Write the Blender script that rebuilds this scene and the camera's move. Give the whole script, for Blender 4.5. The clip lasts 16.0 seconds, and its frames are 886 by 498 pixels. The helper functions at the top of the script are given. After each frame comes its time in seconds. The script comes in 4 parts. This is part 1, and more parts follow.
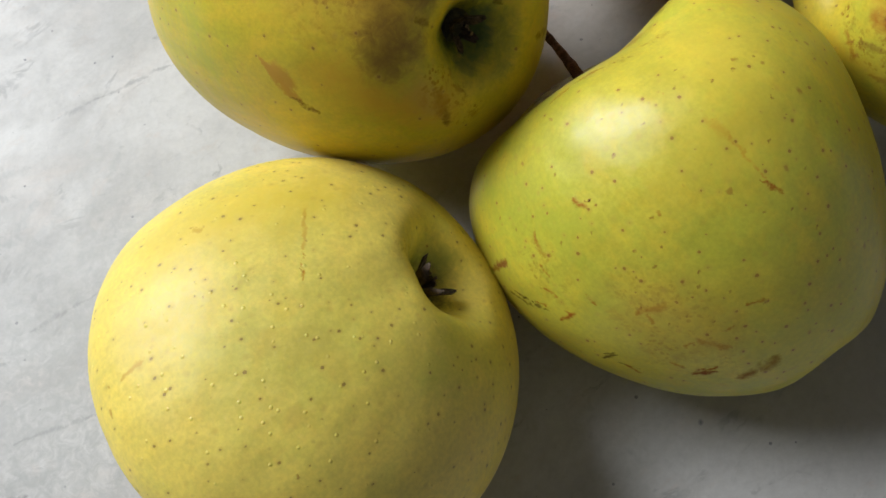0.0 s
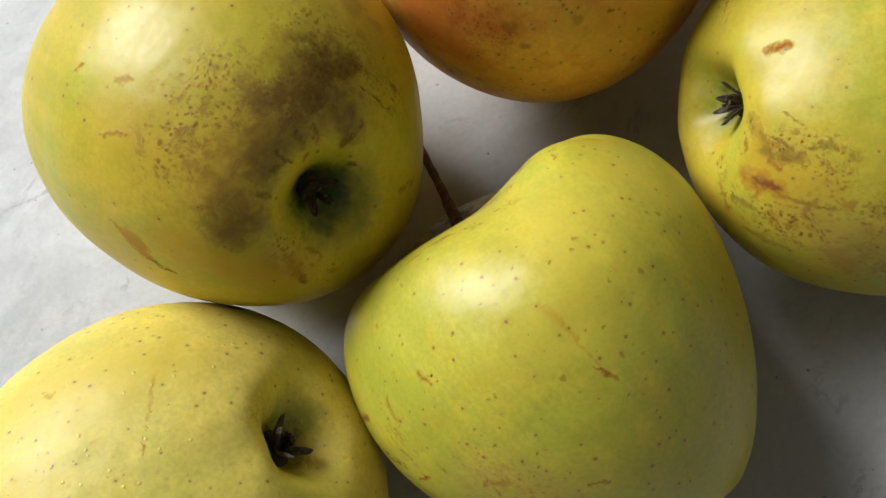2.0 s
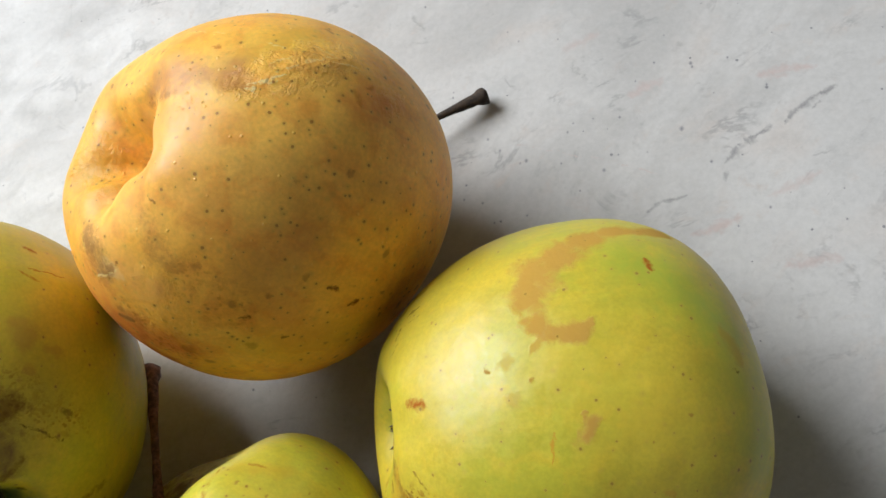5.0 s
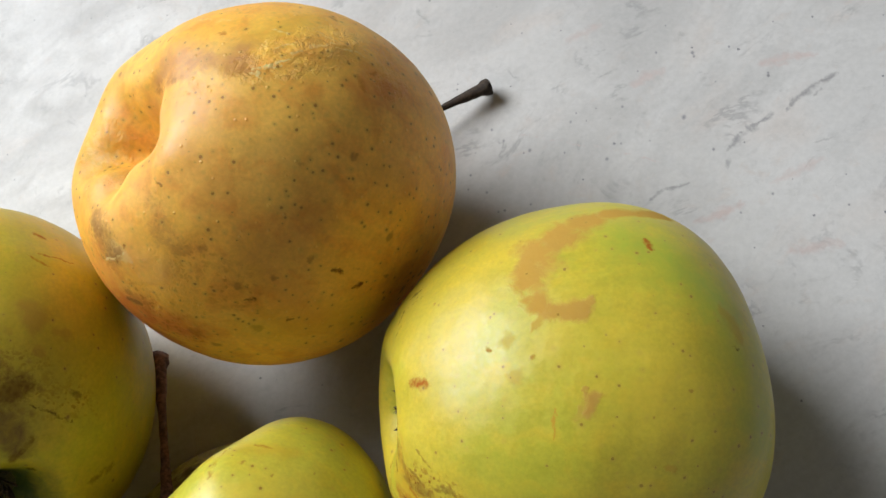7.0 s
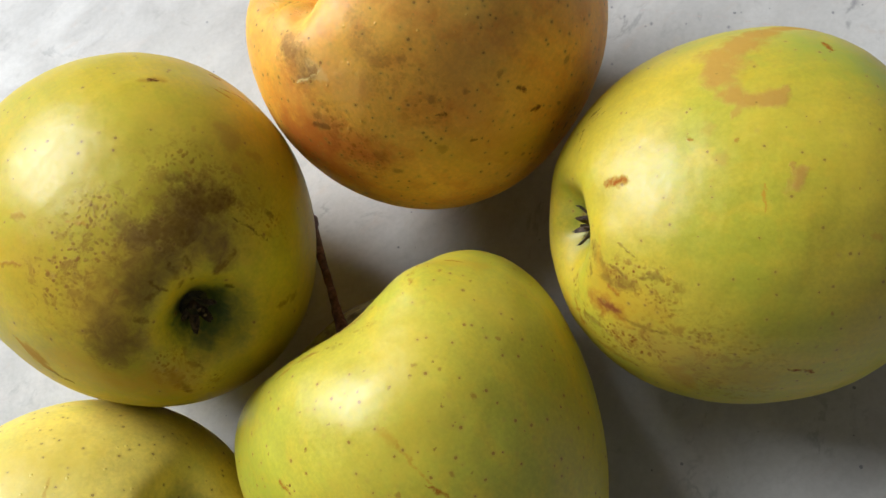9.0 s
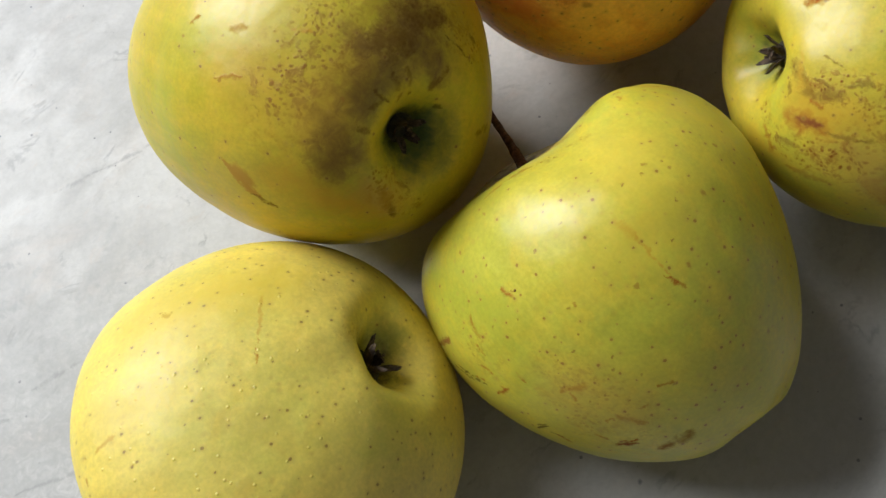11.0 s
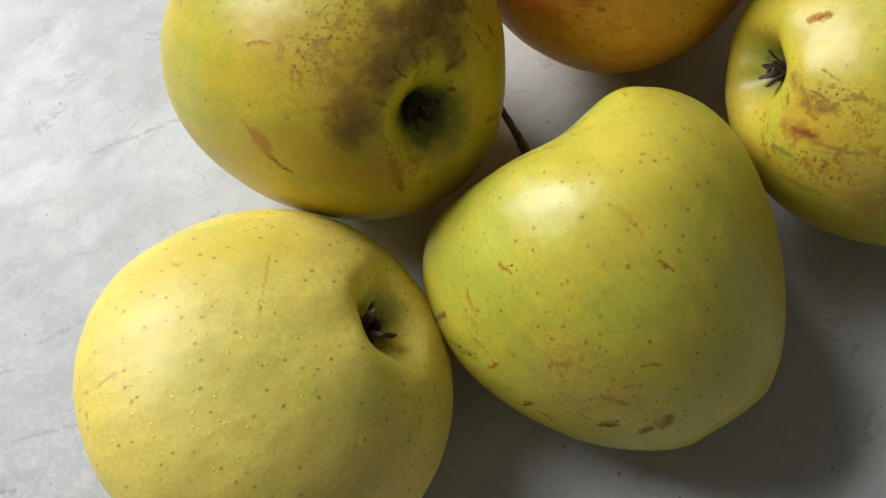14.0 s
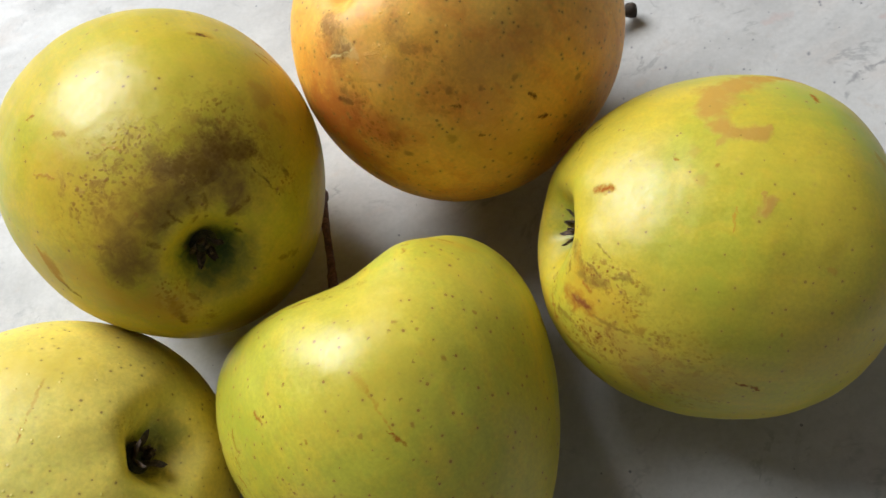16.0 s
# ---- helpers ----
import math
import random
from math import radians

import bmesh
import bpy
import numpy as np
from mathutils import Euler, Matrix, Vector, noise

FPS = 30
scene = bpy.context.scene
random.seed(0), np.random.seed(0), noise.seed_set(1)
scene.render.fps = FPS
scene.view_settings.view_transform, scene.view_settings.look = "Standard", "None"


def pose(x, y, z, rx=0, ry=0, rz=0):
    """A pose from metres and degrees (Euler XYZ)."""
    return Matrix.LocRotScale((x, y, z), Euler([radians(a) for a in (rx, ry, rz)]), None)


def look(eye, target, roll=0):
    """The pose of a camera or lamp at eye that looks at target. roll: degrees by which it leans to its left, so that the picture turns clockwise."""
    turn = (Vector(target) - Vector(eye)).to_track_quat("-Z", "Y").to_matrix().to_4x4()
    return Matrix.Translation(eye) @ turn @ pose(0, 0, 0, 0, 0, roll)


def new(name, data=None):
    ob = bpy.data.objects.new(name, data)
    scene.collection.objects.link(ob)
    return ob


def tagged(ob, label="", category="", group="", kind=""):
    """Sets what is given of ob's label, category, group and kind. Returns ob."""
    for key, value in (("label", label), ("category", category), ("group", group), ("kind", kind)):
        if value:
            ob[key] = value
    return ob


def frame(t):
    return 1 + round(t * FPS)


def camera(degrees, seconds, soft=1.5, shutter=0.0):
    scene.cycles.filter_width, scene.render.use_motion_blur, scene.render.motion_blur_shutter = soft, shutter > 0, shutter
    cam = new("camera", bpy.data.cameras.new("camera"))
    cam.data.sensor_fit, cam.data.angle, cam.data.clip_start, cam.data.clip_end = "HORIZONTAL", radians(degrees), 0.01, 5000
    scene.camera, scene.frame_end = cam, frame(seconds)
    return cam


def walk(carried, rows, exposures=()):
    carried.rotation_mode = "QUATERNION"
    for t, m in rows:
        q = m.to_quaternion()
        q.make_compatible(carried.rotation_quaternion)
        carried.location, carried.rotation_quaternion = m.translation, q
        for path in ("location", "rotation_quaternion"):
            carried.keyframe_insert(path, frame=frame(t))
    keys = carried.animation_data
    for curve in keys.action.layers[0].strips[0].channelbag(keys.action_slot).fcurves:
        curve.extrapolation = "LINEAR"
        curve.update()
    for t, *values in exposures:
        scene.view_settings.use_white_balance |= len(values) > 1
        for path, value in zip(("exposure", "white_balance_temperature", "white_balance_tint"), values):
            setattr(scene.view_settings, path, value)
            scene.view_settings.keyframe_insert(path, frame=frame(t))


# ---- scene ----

cam = camera(51.0, 16.0, soft=1.6)
# seconds, metres, degrees
PATH = [
    (0.0, 0.02304, -0.05477, 0.17182, 19.563, 6.607, 1.136),
    (0.5, 0.0276, -0.04788, 0.17354, 19.041, 6.967, 1.193),
    (1.0, 0.03337, -0.04245, 0.17476, 19.031, 7.458, 1.428),
    (1.5, 0.04039, -0.03574, 0.17535, 18.88, 7.943, 1.656),
    (2.0, 0.05121, -0.02884, 0.17582, 19.076, 8.81, 2.193),
    (2.5, 0.05941, -0.02104, 0.17645, 19.147, 9.068, 2.718),
    (3.0, 0.06776, -0.01253, 0.17726, 18.821, 9.26, 3.262),
    (3.5, 0.07835, -0.00275, 0.18097, 18.117, 9.871, 3.912),
    (4.0, 0.08963, 0.00806, 0.18452, 17.813, 10.422, 4.319),
    (4.5, 0.10119, 0.01902, 0.187, 17.672, 11.041, 4.614),
    (5.0, 0.11343, 0.02785, 0.18788, 17.689, 11.658, 5.129),
    (7.5, 0.11518, 0.01911, 0.18816, 18.657, 12.388, 4.956),
    (8.0, 0.10588, 0.00696, 0.18892, 19.262, 12.492, 4.412),
    (8.5, 0.09292, -0.00509, 0.18867, 19.627, 11.892, 3.796),
    (9.0, 0.08179, -0.01502, 0.18846, 19.799, 11.259, 3.192),
    (9.5, 0.07324, -0.02333, 0.18771, 20.079, 10.841, 2.812),
    (10.0, 0.06237, -0.03228, 0.18825, 20.158, 10.021, 2.446),
    (12.5, 0.02203, -0.06894, 0.18328, 22.408, 7.694, 1.254),
    (13.0, 0.02408, -0.07371, 0.18186, 23.465, 7.397, 2.595),
    (13.5, 0.03015, -0.06961, 0.18556, 23.334, 7.11, 4.243),
    (14.0, 0.0411, -0.06153, 0.18945, 23.571, 7.053, 6.174),
    (14.5, 0.05436, -0.04987, 0.19327, 23.22, 7.387, 7.898),
    (15.0, 0.06729, -0.0406, 0.19484, 23.345, 7.786, 9.377),
    (15.5, 0.07774, -0.03397, 0.19511, 23.691, 7.865, 10.486),
    (16.0, 0.08759, -0.03008, 0.19555, 24.089, 8.311, 11.847),
]

EXPOSURE = [(0.0, -0.09), (2.0, -0.04), (4.5, 0.06), (7.5, 0.03), (9.5, 0.06), (10.5, 0.02), (12.5, -0.12), (13.5, -0.09), (14.5, -0.02), (16.0, 0.10)]
walk(cam, [(t, pose(x, y, z, rx, ry, rz)) for t, x, y, z, rx, ry, rz in PATH], EXPOSURE)

# ---- light: one window in the wall beyond the table's far left ----
world = bpy.data.worlds.new("sky")
scene.world = world
world.use_nodes = True
wn = world.node_tree.nodes
sky = wn.new("ShaderNodeTexSky")
sky.sky_type = "NISHITA"
sky.sun_disc = False
sky.sun_elevation, sky.sun_rotation = radians(35), radians(200)
world.node_tree.links.new(sky.outputs[0], wn["Background"].inputs[0])
wn["Background"].inputs[1].default_value = 0.1

WINDOW_W, WINDOW_H = 1.6, 1.5
WINDOW_AZ, WINDOW_DIST, WINDOW_Z = 152.0, 2.1, 1.78   # from the table's middle
WINDOW_POWER = 124.0
ROOM_ANGLE = WINDOW_AZ - 90.0
CENTRE = Vector((0.05, 0.04, 0.0))


def room(x, y, z):
    """A place in the room: x along the window wall, y towards the window, z above the table top."""
    return CENTRE + Matrix.Rotation(radians(ROOM_ANGLE), 3, "Z") @ Vector((x, y, z))


lamp = bpy.data.lights.new("window_light", "AREA")
lamp.shape, lamp.size, lamp.size_y, lamp.energy, lamp.color = "RECTANGLE", WINDOW_W, WINDOW_H, WINDOW_POWER, (0.95, 0.98, 1.0)
tagged(new("window_light", lamp), "soft daylight in the window opening", "window light", kind="structure").matrix_world = look(
    room(0, WINDOW_DIST, WINDOW_Z), room(0, 0, 0))

# ---- materials ----
def nodes_of(name):
    mat = bpy.data.materials.new(name)
    mat.use_nodes = True
    return mat, mat.node_tree.nodes, mat.node_tree.links, mat.node_tree.nodes["Principled BSDF"]


def put(links, value, socket):
    """Join a socket, or set a plain value."""
    if isinstance(value, bpy.types.NodeSocket):
        links.new(value, socket)
    else:
        socket.default_value = value


def maths(tree, what, a, b=0.0, c=0.0, clamp=False):
    n = tree.nodes.new("ShaderNodeMath")
    n.operation, n.use_clamp = what, clamp
    for v, s in zip((a, b, c), n.inputs):
        put(tree.links, v, s)
    return n.outputs[0]


def vector(tree, what, a, b=(0, 0, 0), scale=1.0):
    n = tree.nodes.new("ShaderNodeVectorMath")
    n.operation = what
    put(tree.links, a, n.inputs[0])
    put(tree.links, b, n.inputs[1])
    if what == "SCALE":
        put(tree.links, scale, n.inputs[3])
    return n.outputs["Value"] if what in ("DOT_PRODUCT", "LENGTH") else n.outputs["Vector"]


def noise_of(tree, where, scale, detail=3.0, rough=0.55, distortion=0.0):
    n = tree.nodes.new("ShaderNodeTexNoise")
    put(tree.links, where, n.inputs["Vector"])
    n.inputs["Scale"].default_value, n.inputs["Detail"].default_value = scale, detail
    n.inputs["Roughness"].default_value, n.inputs["Distortion"].default_value = rough, distortion
    return n.outputs[0]


def ramp(tree, value, low, high, to_low=0.0, to_high=1.0):
    n = tree.nodes.new("ShaderNodeMapRange")
    n.interpolation_type = "SMOOTHSTEP"
    for v, s in zip((value, low, high, to_low, to_high), n.inputs):
        put(tree.links, v, s)
    return n.outputs[0]


def blend(tree, factor, a, b, how="MIX"):
    n = tree.nodes.new("ShaderNodeMix")
    n.data_type, n.blend_type = "RGBA", how
    put(tree.links, factor, n.inputs[0])
    for v, s in ((a, n.inputs[6]), (b, n.inputs[7])):
        put(tree.links, v if isinstance(v, bpy.types.NodeSocket) else (*v, 1.0), s)
    return n.outputs[2]


def bumped(tree, height, strength, distance, under=None):
    n = tree.nodes.new("ShaderNodeBump")
    n.inputs["Strength"].default_value, n.inputs["Distance"].default_value = strength, distance
    put(tree.links, height, n.inputs["Height"])
    if under is not None:
        tree.links.new(under, n.inputs["Normal"])
    return n.outputs[0]


def mark_group():
    """A stain or scar on a skin, long with round ends: 1 inside, 0 outside, its edge frayed by a noise."""
    g = bpy.data.node_groups.new("skin_mark", "ShaderNodeTree")
    for name, kind in (("Place", "NodeSocketVector"), ("Centre", "NodeSocketVector"), ("Along", "NodeSocketVector"), ("Length", "NodeSocketFloat"),
                       ("Width", "NodeSocketFloat"), ("Noise", "NodeSocketFloat"), ("Fray", "NodeSocketFloat"), ("Soft", "NodeSocketFloat")):
        g.interface.new_socket(name=name, in_out="INPUT", socket_type=kind)
    g.interface.new_socket(name="Factor", in_out="OUTPUT", socket_type="NodeSocketFloat")
    i, o = g.nodes.new("NodeGroupInput").outputs, g.nodes.new("NodeGroupOutput")
    d = vector(g, "SUBTRACT", i["Place"], i["Centre"])
    along = vector(g, "DOT_PRODUCT", d, i["Along"])
    across = vector(g, "LENGTH", vector(g, "SUBTRACT", d, vector(g, "SCALE", i["Along"], scale=along)))
    beyond = maths(g, "MAXIMUM", maths(g, "SUBTRACT", maths(g, "ABSOLUTE", along), maths(g, "SUBTRACT", i["Length"], i["Width"])), 0.0)
    u = maths(g, "DIVIDE", along, i["Length"])
    width = maths(g, "MULTIPLY", i["Width"], maths(g, "MAXIMUM", maths(g, "SUBTRACT", 1.08, maths(g, "MULTIPLY", maths(g, "MULTIPLY", u, u), 0.62)), 0.3))
    a, b = maths(g, "DIVIDE", beyond, i["Width"]), maths(g, "DIVIDE", across, width)
    r = maths(g, "SQRT", maths(g, "ADD", maths(g, "MULTIPLY", a, a), maths(g, "MULTIPLY", b, b)))
    n = maths(g, "MULTIPLY", maths(g, "SUBTRACT", i["Noise"], 0.5), maths(g, "MULTIPLY", i["Fray"], 1.6))
    g.links.new(maths(g, "DIVIDE", maths(g, "ADD", maths(g, "SUBTRACT", 1.0, r), n), i["Soft"], clamp=True), o.inputs[0])
    return g


MARK = mark_group()
# colour, fray, softness of the edge, and whether it is made of fine grains
KINDS = {
    "russet": ((0.180, 0.095, 0.016), 1.6, 0.75, True), "tan": ((0.490, 0.290, 0.055), 1.0, 0.55, False),
    "dark": ((0.060, 0.024, 0.008), 0.9, 0.6, False), "red": ((0.340, 0.095, 0.011), 1.3, 0.85, False),
    "purple": ((0.250, 0.085, 0.022), 1.5, 0.8, False), "line": ((0.560, 0.310, 0.026), 0.9, 0.7, False),
    "crack": ((0.820, 0.620, 0.250), 0.5, 0.5, False), "freckle": ((0.230, 0.080, 0.010), 0.8, 0.6, True),
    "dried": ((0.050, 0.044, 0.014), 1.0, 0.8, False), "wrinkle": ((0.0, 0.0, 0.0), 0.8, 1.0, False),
    "scurf": ((0.330, 0.165, 0.045), 1.5, 0.9, True), "brown": ((0.430, 0.260, 0.026), 1.2, 1.2, False),
    "sunny": ((0.690, 0.515, 0.055), 0.9, 1.0, False), "warm": ((0.600, 0.360, 0.028), 0.9, 1.0, False),
    "green": ((0.340, 0.410, 0.040), 0.9, 1.2, False), "greenring": ((0.110, 0.190, 0.026), 0.8, 0.9, False),
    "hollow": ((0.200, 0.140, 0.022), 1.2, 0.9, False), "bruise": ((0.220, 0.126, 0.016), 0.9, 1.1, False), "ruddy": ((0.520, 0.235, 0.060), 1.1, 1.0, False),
    "deepgreen": ((0.050, 0.085, 0.024), 0.7, 1.1, False), "spot": ((0.260, 0.110, 0.014), 0.5, 0.7, False),
    "blush": ((0.800, 0.430, 0.140), 1.0, 1.0, False), "redblush": ((0.640, 0.185, 0.026), 0.9, 1.0, False),
}
MARKS = {}


def mark(apple, kind, centre, along, length, width, strength):
    """A mark on the skin: millimetres from the apple's own middle, its calyx towards +z."""
    MARKS.setdefault(apple, []).append((kind, centre, along, length, width, strength))


# metres and radians; skew and oval as shares of the radius
SHAPES = {}
SHAPES['russet'] = dict(cx=-0.008687, cy=0.04226, az=-0.7697, el=0.4481, R=0.03226, H=0.03498, n=2.273, taper=-0.1475, oval_c=-0.01007, oval_s=0.01119, stem_x=0.2173, stem_y=0.1847, calyx_x=-0.04748, calyx_y=-0.05649, calyx_deep=0.003162, calyx_wide=0.2203, stem_deep=0.006843, stem_wide=0.3731, tri_c=-0.009105, tri_s=0.01035, skew_x=0.03477, skew_y=-0.02074, pit=0.0052, pit_wide=0.175, dents=[((21.5, -13.0, 21.0), 13.0, 0.70)])
SHAPES['pale'] = dict(cx=-0.01456, cy=-0.02132, az=0.4685, el=0.3981, R=0.03204, H=0.02772, n=2.226, taper=-0.08043, oval_c=0.08625, oval_s=-0.006048, stem_x=-0.04273, stem_y=-0.1403, calyx_x=0.04813, calyx_y=-0.2053, calyx_deep=0.002486, calyx_wide=0.1916, stem_deep=0.00661, stem_wide=0.241, tri_c=-0.003463, tri_s=0.001855, skew_x=-0.005119, skew_y=-0.1416, pit=0.006, pit_wide=0.18, dents=[((-18.8, 17.7, -22.6), 9.0, 1.16)])
SHAPES['heart'] = dict(cx=0.04332, cy=0.008335, az=-0.8582, el=-0.1698, R=0.03032, H=0.03999, n=1.851, taper=-0.09221, oval_c=0.08308, oval_s=0.04323, stem_x=0.04655, stem_y=0.1622, calyx_x=0.0714, calyx_y=-0.1576, calyx_deep=0.002062, calyx_wide=0.1763, stem_deep=0.01973, stem_wide=0.7602, tri_c=0.01076, tri_s=-0.05129, skew_x=-0.1152, skew_y=0.07736, pit=0.001, pit_wide=0.12, dents=[((0.0, -13.0, -33.0), 13.0, -6.50), ((3.8, 23.2, -17.1), 11.0, 2.88), ((2.5, -4.4, 36.2), 11.0, 1.23), ((15.5, 16.5, -18.4), 6.0, -1.30)])
SHAPES['blotched'] = dict(cx=0.1002, cy=0.04736, az=3.293, el=0.2948, R=0.03019, H=0.0333, n=2.2, taper=-0.08831, oval_c=0.09287, oval_s=-0.02018, stem_x=-0.04987, stem_y=0.0468, calyx_x=-0.01859, calyx_y=-0.1276, calyx_deep=0.005255, calyx_wide=0.2246, stem_deep=0.006756, stem_wide=0.3474, tri_c=-0.01724, tri_s=-0.01377, skew_x=0.08929, skew_y=-0.03867, pit=0.003, pit_wide=0.15, dents=[((9.1, 20.6, -23.5), 13.0, -0.80)])
SHAPES['golden'] = dict(cx=0.04381, cy=0.08344, az=3.244, el=1.012, R=0.03302, H=0.03543, n=2.022, taper=0.01438, oval_c=-0.01932, oval_s=-0.02807, stem_x=0.1004, stem_y=0.03662, calyx_x=0.08227, calyx_y=-0.06998, calyx_deep=0.009123, calyx_wide=0.2956, stem_deep=0.004128, stem_wide=0.2484, tri_c=0.01995, tri_s=-0.01099, skew_x=-0.0816, skew_y=0.03035, pit=0.005, pit_wide=0.16)

mark('russet', 'sunny', (6.8, 27.4, 16.4), (0.96, -0.24, 0.15), 24.4, 15.69, .55)
mark('russet', 'warm', (-12.4, 17.9, 24.0), (0.21, -0.61, 0.76), 17.1, 8.31, .5)
mark('russet', 'warm', (-16.2, -0.2, 30.3), (0.56, -0.70, 0.44), 15.2, 4.78, .75)
mark('russet', 'freckle', (-5.4, 21.5, 23.7), (0.97, 0.18, 0.13), 12.5, 6.15, .5)
mark('russet', 'freckle', (14.4, 19.8, 22.6), (0.56, -0.75, 0.35), 8.6, 5.14, .35)
mark('russet', 'greenring', (0.4, -2.6, 25.8), (0.81, -0.58, 0.11), 12.6, 7.55, .95)
mark('russet', 'dark', (21.0, 25.0, 6.8), (0.77, -0.64, 0.02), 1.3, 0.55, 1)
mark('russet', 'red', (21.0, 25.0, 6.8), (0.77, -0.63, -0.06), 3.1, 1.22, .35)
mark('russet', 'red', (29.5, 14.4, -0.1), (0.31, -0.81, 0.51), 1.5, 0.59, .8)
mark('russet', 'red', (29.6, 12.7, 6.1), (0.32, -0.94, -0.07), 4.2, 0.23, .75)
mark('russet', 'red', (-12.6, 28.2, 6.2), (0.76, 0.19, 0.62), 1.5, 0.33, .7)
mark('russet', 'red', (-9.2, 26.3, 14.8), (0.61, -0.15, 0.77), 1.9, 0.64, .4)
mark('russet', 'russet', (11.7, -10.8, 30.7), (0.62, -0.58, -0.53), 3.5, 0.86, .6)
mark('russet', 'tan', (-25.3, 7.3, 17.6), (0.02, -0.87, 0.49), 4.6, 0.94, .9)
mark('russet', 'tan', (-24.5, 8.6, 18.1), (0.09, -0.77, 0.63), 3.1, 1.55, .8)
mark('russet', 'russet', (-24.8, 2.6, 20.0), (0.28, -0.75, 0.60), 2.7, 0.42, .9)
mark('russet', 'russet', (-10.3, -5.3, 33.2), (-0.13, -0.98, -0.17), 4.4, 0.91, .7)
mark('russet', 'green', (-25.8, 18.3, 2.2), (-0.49, -0.86, 0.12), 16.4, 3.29, .35)
mark('pale', 'sunny', (18.1, 19.6, 9.3), (-0.06, -0.52, 0.85), 19.1, 7.67, .75)
mark('pale', 'sunny', (5.4, 28.5, -3.6), (0.18, 0.21, -0.96), 10.8, 5.74, .35)
mark('pale', 'green', (-9.6, 18.6, 13.9), (-0.35, -0.67, 0.66), 25.1, 10.15, .22)
mark('pale', 'line', (11.0, 17.1, 15.9), (-0.90, 0.38, -0.20), 4.0, 0.41, .5)
mark('pale', 'line', (5.3, 19.2, 14.4), (-0.91, 0.29, -0.30), 2.2, 0.24, .9)
mark('pale', 'red', (5.1, 19.4, 14.1), (-0.99, 0.13, -0.10), 0.6, 0.24, .7)
mark('pale', 'tan', (-14.0, 23.0, 5.9), (0.78, -0.11, 0.62), 2.2, 1.30, .18)
mark('pale', 'line', (2.8, 29.9, -10.9), (-0.27, 0.09, -0.96), 2.4, 0.50, .6)
mark('pale', 'tan', (-7.0, 20.6, 11.9), (-0.84, -0.39, 0.38), 6.3, 3.51, .14)
mark('pale', 'dark', (8.2, 3.9, 25.9), (-0.79, -0.61, -0.04), 1.3, 0.17, .5)
mark('pale', 'dark', (7.5, 2.1, 25.8), (-0.33, -0.92, -0.21), 1.2, 0.17, .4)
mark('pale', 'tan', (18.7, 22.8, 2.8), (-0.23, -0.28, 0.93), 1.1, 0.52, .5)
mark('pale', 'freckle', (4.5, 6.9, 25.0), (-0.01, -1.00, -0.08), 6.4, 2.53, .3)
mark('pale', 'greenring', (3.7, -3.0, 23.0), (-0.23, -0.80, 0.56), 6.0, 4.04, .5)
mark('heart', 'sunny', (5.4, 28.6, -2.9), (-0.34, 0.28, 0.90), 18.3, 9.92, .45)
mark('heart', 'freckle', (-20.6, 12.9, 18.3), (0.31, -0.29, 0.90), 11.6, 6.86, 0.25)
mark('heart', 'tan', (-19.9, 13.7, 18.3), (0.57, 0.03, 0.82), 10.7, 5.98, .22)
mark('heart', 'freckle', (-28.9, 9.0, -0.3), (0.07, 0.11, 0.99), 6.4, 3.48, 0.30)
mark('heart', 'red', (-19.1, 20.2, -4.3), (0.49, 0.57, 0.66), 0.6, 0.41, .7)
mark('heart', 'dark', (-19.1, 20.2, -4.3), (0.49, 0.57, 0.66), 0.5, 0.25, .8)
mark('heart', 'red', (-0.6, 27.1, 11.4), (0.35, -0.29, 0.89), 2.3, 0.41, .8)
mark('heart', 'purple', (-31.3, 2.2, -7.3), (0.24, 0.91, 0.34), 2.2, 0.82, .7)
mark('heart', 'dark', (-32.0, 1.9, -0.6), (0.17, 0.51, 0.84), 2.4, 0.27, .7)
mark('heart', 'red', (-31.1, 4.0, 2.1), (0.32, 0.66, 0.68), 1.8, 0.27, .9)
mark('heart', 'red', (-19.1, 7.5, 25.9), (0.75, 0.49, 0.45), 1.7, 0.36, .8)
mark('heart', 'purple', (-13.2, 8.5, 30.6), (0.77, 0.62, 0.13), 4.0, 1.26, .75)
mark('heart', 'dark', (-28.1, 3.6, 14.6), (0.43, 0.85, 0.30), 1.3, 0.36, .6)
mark('heart', 'dark', (-26.8, 2.5, 18.1), (0.50, 0.17, 0.85), 1.7, 0.27, .5)
mark('heart', 'red', (-29.4, 6.6, 6.1), (0.18, -0.04, 0.98), 1.0, 0.35, .6)
mark('heart', 'red', (-27.1, 11.3, -4.1), (-0.22, -0.09, 0.97), 1.6, 0.60, .4)
mark('heart', 'red', (-14.0, 24.3, 3.5), (0.05, -0.09, 0.99), 0.9, 0.32, .5)
mark('heart', 'warm', (23.1, 14.1, -16.4), (0.84, -0.23, 0.48), 9.6, 1.94, .4)
mark('heart', 'red', (23.4, 13.1, -17.0), (0.74, 0.10, 0.67), 1.5, 0.36, .5)
mark('heart', 'freckle', (17.5, 11.5, -20.3), (0.81, -0.58, -0.06), 2.4, 0.72, .6)
mark('heart', 'freckle', (0.4, 19.2, -17.1), (0.97, 0.15, 0.21), 7.1, 1.20, .5)
mark('heart', 'green', (-25.3, 11.6, -10.1), (0.08, 0.61, 0.79), 16.4, 6.05, .4)
